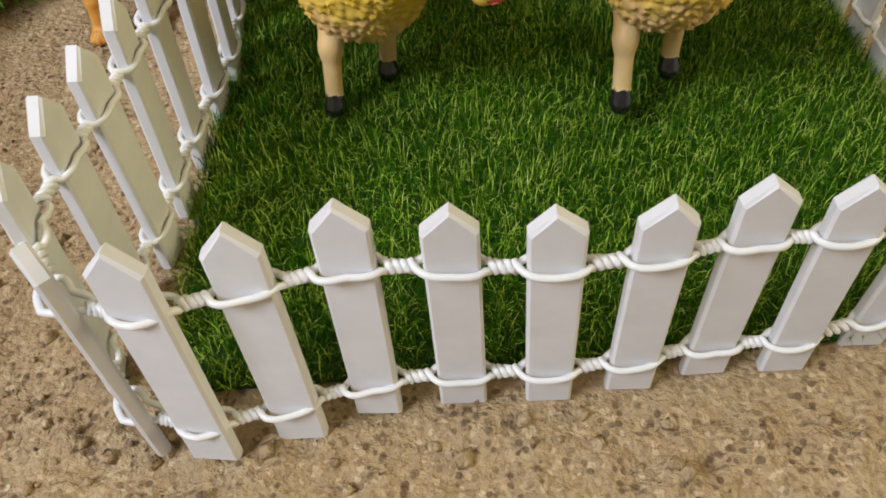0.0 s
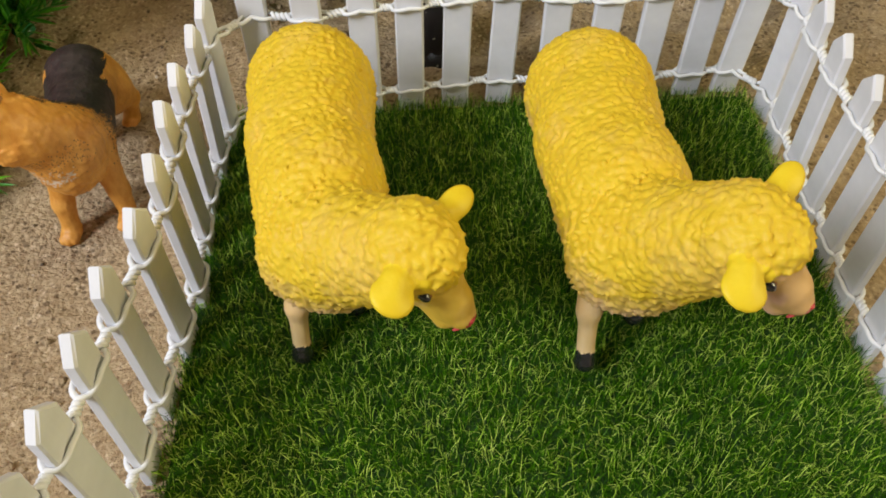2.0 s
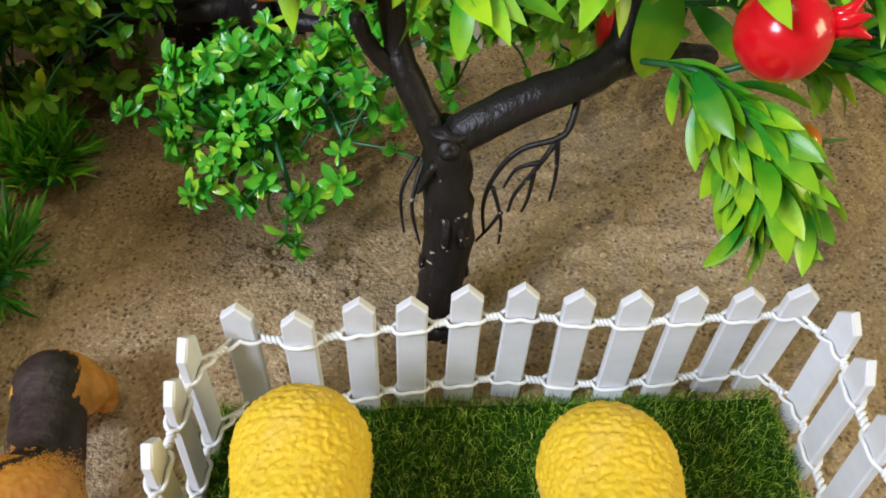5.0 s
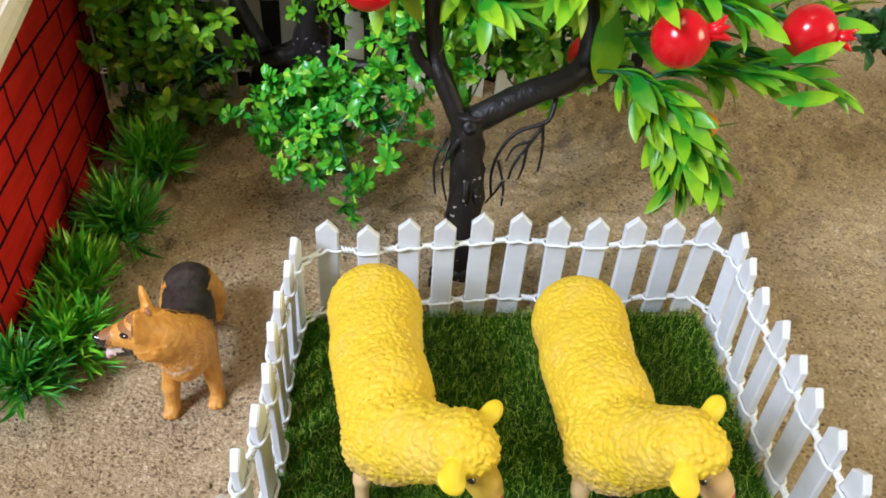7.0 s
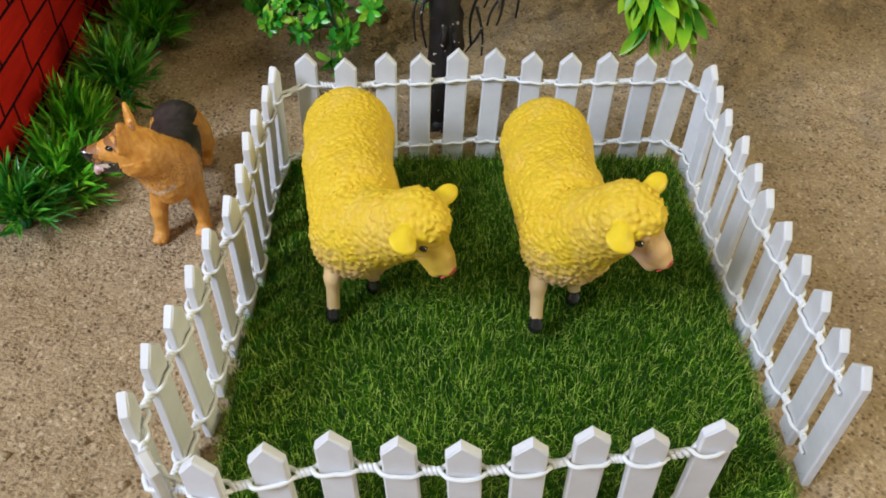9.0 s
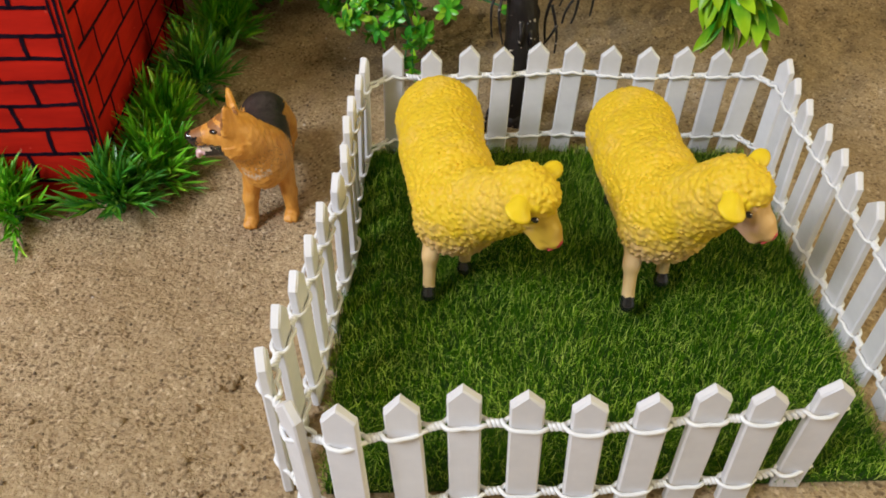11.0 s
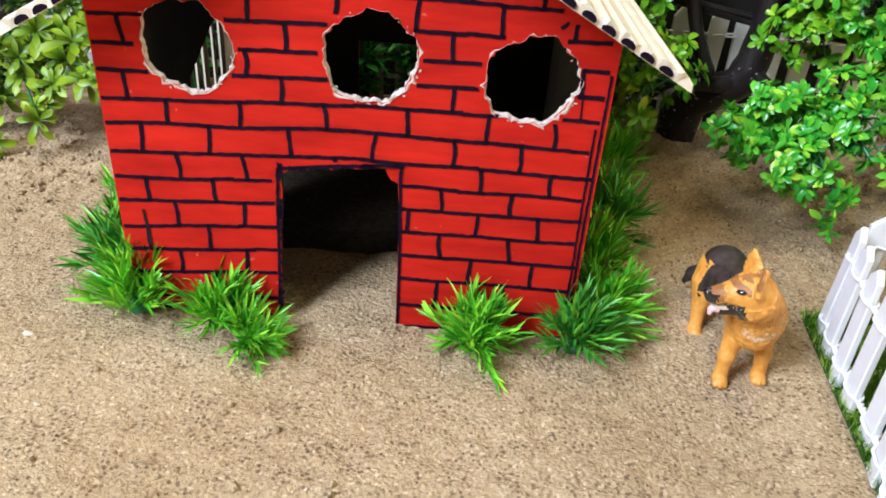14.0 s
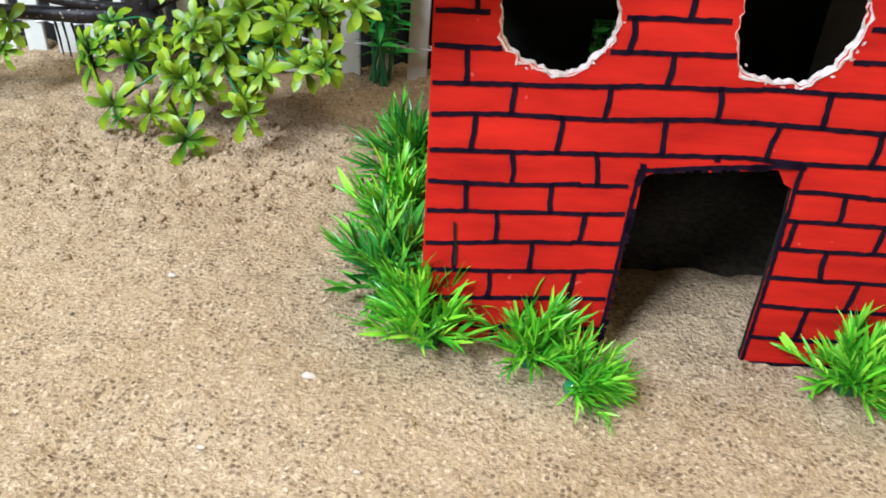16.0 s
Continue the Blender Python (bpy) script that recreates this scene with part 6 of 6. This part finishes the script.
def make_lime_tree():
    rng = random.Random(77)
    base = Vector((-0.655, 0.455, 0.010))
    tree = thing("lime_tree", "artificial tree with black trunk and lime green leaf rosettes", "toy tree", Matrix.Translation(base))
    b = Build()
    for pts, r0, r1 in (([(-0.660, 0.462, 0.004), (-0.648, 0.452, 0.050), (-0.665, 0.46, 0.10), (-0.69, 0.47, 0.18)], 0.0150, 0.0080), ([(-0.650, 0.452, 0.046), (-0.612, 0.418, 0.050), (-0.575, 0.395, 0.046)], 0.0060, 0.0030),
                        ([(-0.652, 0.45, 0.048), (-0.68, 0.43, 0.050), (-0.74, 0.42, 0.050)], 0.0065, 0.0040), ([(-0.652, 0.445, 0.052), (-0.69, 0.425, 0.060), (-0.735, 0.415, 0.072)], 0.0040, 0.0025), ([(-0.648, 0.452, 0.052), (-0.61, 0.44, 0.07), (-0.57, 0.43, 0.09)], 0.005, 0.003)):
        limb(b, [Vector(p) - base for p in pts], r0, r1, rng.randrange(999))
    for k in range(8):
        x = rng.uniform(-0.73, -0.61)
        limb(b, [Vector((x, 0.44, 0.050)) - base, Vector((x + 0.008, 0.432, 0.036)) - base, Vector((x + 0.010, 0.430, 0.022)) - base], 0.0010, 0.0005, k, 4, 5)
    part("trunk", b.mesh("trunk", M["bark"], smooth=True), tree, label="black moulded trunk with thin roots")
    kinds = [rosette_mesh(i) for i in range(5)]

    def sprig(name, a, e, count, spread):
        """A thin stem from a to e with a rosette at its end and some along it."""
        line = spline([a, (a + e) / 2 + Vector((0, 0, 0.006)), e], 6)
        st = Build()
        st.add(*tube(line, [0.0012 - 0.0006 * k / (len(line) - 1) for k in range(len(line))], 5))
        for k in range(count):
            p = line[-1] if k == 0 else line[rng.randrange(len(line) // 2, len(line))]
            q = p if k == 0 else p + Vector((rng.gauss(0, spread), rng.gauss(0, spread), rng.gauss(0, spread * 0.8)))
            w = q + base
            q.z = max(q.z, gz(w.x, w.y) + 0.009 - base.z)
            if k:
                st.add(*tube(spline([p, (p + q) / 2, q], 3), 0.0006, 4))
            d = (e - a).normalized() * 0.5 + Vector((rng.gauss(0, 0.35), -0.45 + rng.gauss(0, 0.3), 0.45))
            size = rng.uniform(1.0, 1.25) if k == 0 else rng.uniform(0.6, 0.95)
            part("rosette", kinds[rng.randrange(5)], tree, Matrix.Translation(q) @ d.to_track_quat("Z", "Y").to_matrix().to_4x4() @ Matrix.Scale(size, 4))
        part(name, st.mesh(name, M["stem"], smooth=True), tree)

    forks = [Vector(p) - base for p in ((-0.575, 0.395, 0.046), (-0.57, 0.43, 0.09), (-0.61, 0.418, 0.050), (-0.60, 0.42, 0.075), (-0.735, 0.415, 0.060))]
    for e in ((-0.568, 0.341, 0.019), (-0.537, 0.351, 0.034), (-0.596, 0.357, 0.025), (-0.621, 0.361, 0.024), (-0.586, 0.369, 0.044), (-0.616, 0.378, 0.045), (-0.642, 0.380, 0.048), (-0.558, 0.374, 0.064),
              (-0.533, 0.368, 0.052), (-0.546, 0.380, 0.080), (-0.572, 0.369, 0.039), (-0.522, 0.378, 0.077), (-0.508, 0.366, 0.058), (-0.497, 0.370, 0.064), (-0.637, 0.397, 0.059), (-0.640, 0.379, 0.039),
              (-0.547, 0.372, 0.035), (-0.507, 0.385, 0.082), (-0.531, 0.381, 0.063), (-0.576, 0.384, 0.067), (-0.595, 0.380, 0.049), (-0.709, 0.401, 0.050), (-0.710, 0.393, 0.036), (-0.558, 0.375, 0.053)):
        e = Vector(e) - base
        sprig("twig", min(forks, key=lambda p: (p - e).length), e, 2, 0.008)
    for a, c, n, r in (((-0.60, 0.42, 0.06), (-0.545, 0.395, 0.064), 5, 0.014), ((-0.58, 0.43, 0.08), (-0.520, 0.40, 0.088), 10, 0.017), ((-0.60, 0.43, 0.08), (-0.575, 0.40, 0.11), 16, 0.02),
                       ((-0.56, 0.44, 0.09), (-0.52, 0.42, 0.12), 16, 0.018), ((-0.735, 0.415, 0.06), (-0.72, 0.37, 0.06), 10, 0.016), ((-0.66, 0.45, 0.12), (-0.62, 0.42, 0.14), 14, 0.02), ((-0.55, 0.42, 0.09), (-0.50, 0.40, 0.10), 12, 0.016)):
        a, c = Vector(a) - base, Vector(c) - base
        for k in range(max(1, n // 3)):
            sprig("twig", a, c + Vector((rng.gauss(0, r), rng.gauss(0, r * 0.7), rng.gauss(0, r))), 4, r * 0.7)


make_lime_tree()


def make_water_plant(x, y, seed, h, dark):
    """An upright plastic plant with curly stems."""
    rng = random.Random(seed)
    z = gz(x, y)
    t = thing("plastic_plant", "upright glossy green plastic plant standing in front of the back fence", "plant", Matrix.Translation((x, y, z)))
    lv, st = Build(), Build()
    sh = [leaf_shape(1.0, w, bd, 0.3, 4, 0.7) for w, bd in ((0.3, 0.2), (0.24, 0.5))]
    for k in range(9):
        a = rng.uniform(0, 6.28)
        top = Vector((math.cos(a) * 0.018 * rng.random(), math.sin(a) * 0.012, h * rng.uniform(0.75, 1.05)))
        line = spline([(rng.gauss(0, .004), rng.gauss(0, .004), 0), top * 0.5 + Vector((rng.gauss(0, .004), 0, 0)), top], 7)
        st.add(*tube(line, 0.0016, 5))
        sprig_leaves(lv, line, 22, rng, sh, 0.016, 0.0, 0, 0.3)
    stem = part("stem", st.mesh("stem", M["stem"], smooth=True), t)
    part("foliage", lv.mesh("foliage", M[dark]), stem)


for x, y, s, h in ((-0.497, 0.486, 1, 0.11), (-0.330, 0.505, 2, 0.075), (-0.365, 0.500, 3, 0.07)):
    make_water_plant(x, y, s, h, "plant_leaf")


# ---- back fence ----
def make_back_fence():
    fence = thing("back_fence", "cream painted wooden picket fence standing behind the trees", "fence")
    rng = random.Random(9)
    b = [picket_mesh(0.0135, 0.095 + 0.002 * i, 0.0035, 0.008, 50 + i) for i in range(3)]
    for me in b:
        me.materials[0] = M["pale_wood"]
    x = -0.86
    while x < 0.14:
        y = 0.548 + 0.115 * (x + 0.1)
        part("picket", b[rng.randrange(3)], fence, Matrix.Translation((x, y, gz(x, y) - 0.002)) @ pose(0, 0, 0, 0, rng.uniform(-1.5, 1.5), 6.5 + rng.uniform(-5, 5)))
        x += 0.0225 + rng.uniform(-1, 1) * 0.001
    for z in (0.022, 0.075):
        for s in (1, -1):
            line = [Vector((-0.865 + 0.0045 * i, 0.548 + 0.115 * (-0.765 + 0.0045 * i) + s * 0.0024 * math.cos(i * math.pi * 0.4), gz(0, 0.538) + z + s * 0.0008 * math.sin(i * 0.9))) for i in range(224)]
            part("wire", Build().add(*tube(line, 0.0008, 5)).mesh("wire", M["wire"], smooth=True), fence)


make_back_fence()


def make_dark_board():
    # added board that keeps the gaps between the back pickets dark
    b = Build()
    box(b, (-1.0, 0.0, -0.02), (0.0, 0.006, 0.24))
    thing("dark_board", "added dark board filling the gaps behind the back fence", "board", Matrix.Translation((0.16, 0.600, 0.0)) @ pose(0, 0, 0, 0, 0, 6.6), data=b.mesh("dark_board", M["board_dark"]))


make_dark_board()


# ---- small things on the sand ----
def make_grit():
    rng = random.Random(13)
    b = Build()
    ico = [(0, 0, 1), (0.9, 0, 0.1), (0, 0.9, 0), (-0.9, 0, 0.1), (0, -0.9, 0), (0, 0, -1)]
    fc = [(0, 1, 2), (0, 2, 3), (0, 3, 4), (0, 4, 1), (5, 2, 1), (5, 3, 2), (5, 4, 3), (5, 1, 4)]
    n = 0
    while n < 3600:
        x, y = rng.uniform(-0.72, 0.28), rng.uniform(0.0, 0.50)
        if -0.085 < x < 0.14 and 0.092 < y < 0.305 or -0.41 < x < -0.21 and y > 0.26:
            continue
        n += 1
        r = 0.00030 + 0.0009 * rng.random() ** 5
        X, Y = np.array([x]), np.array([y])
        z = float((ground_height(X, Y) + sand_relief(X, Y))[0])
        q = Euler((rng.random() * 6, rng.random() * 6, rng.random() * 6)).to_matrix()
        b.add([tuple(q @ (Vector(v) * r * rng.uniform(0.7, 1.2)) + Vector((x, y, z + r * 0.25))) for v in ico], fc, 1 if rng.random() < 0.10 else 0)
    for cx, cy, sx, sy, count in ((-0.60, 0.33, 0.07, 0.035, 420), (-0.55, 0.365, 0.05, 0.015, 160), (-0.075, 0.372, 0.022, 0.012, 70), (0.03, 0.085, 0.12, 0.006, 130), (-0.11, 0.10, 0.012, 0.05, 110), (-0.30, 0.10, 0.12, 0.05, 200), (0.12, 0.40, 0.06, 0.03, 130)):
        for k in range(count):
            x, y = rng.gauss(cx, sx), rng.gauss(cy, sy)
            if -0.075 < x < 0.14 and 0.094 < y < 0.305:
                continue
            r = 0.0007 + 0.0030 * rng.random() ** 3
            X, Y = np.array([x]), np.array([y])
            z = float((ground_height(X, Y) + sand_relief(X, Y))[0])
            q = Euler((rng.random() * 6, rng.random() * 6, rng.random() * 6)).to_matrix()
            b.add([tuple(q @ (Vector(v) * r * rng.uniform(0.6, 1.2)) + Vector((x, y, z + r * 0.15))) for v in ico], fc, 2)
    me = b.mesh("grit", M["grit"], M["pebble"], M["sand"], smooth=True)
    tagged(new("grit", me), "scattered grit grains and small clods on the sand", "grit", kind="stuff")


make_grit()
for x, y, r in ((-0.451, 0.201, 0.0032), (-0.475, 0.158, 0.0016), (-0.532, 0.249, 0.0022), (-0.42, 0.16, 0.0014)):
    b = Build()
    b.add(*tube([(-1.0, 0, 0.0), (-0.5, 0.1, 0.1), (0.4, 0.05, 0.12), (1.0, 0, 0)], [0.15, 0.5, 0.45, 0.1], 7, True, 0.2, 5))
    me = b.mesh("pale_chip", M["pebble"], smooth=True)
    thing("pale_chip", "small pale chip lying on the sand", "chip", Matrix.Translation((x, y, gz(x, y) + 0.0004)) @ Matrix.Scale(r, 4), "chips", data=me)
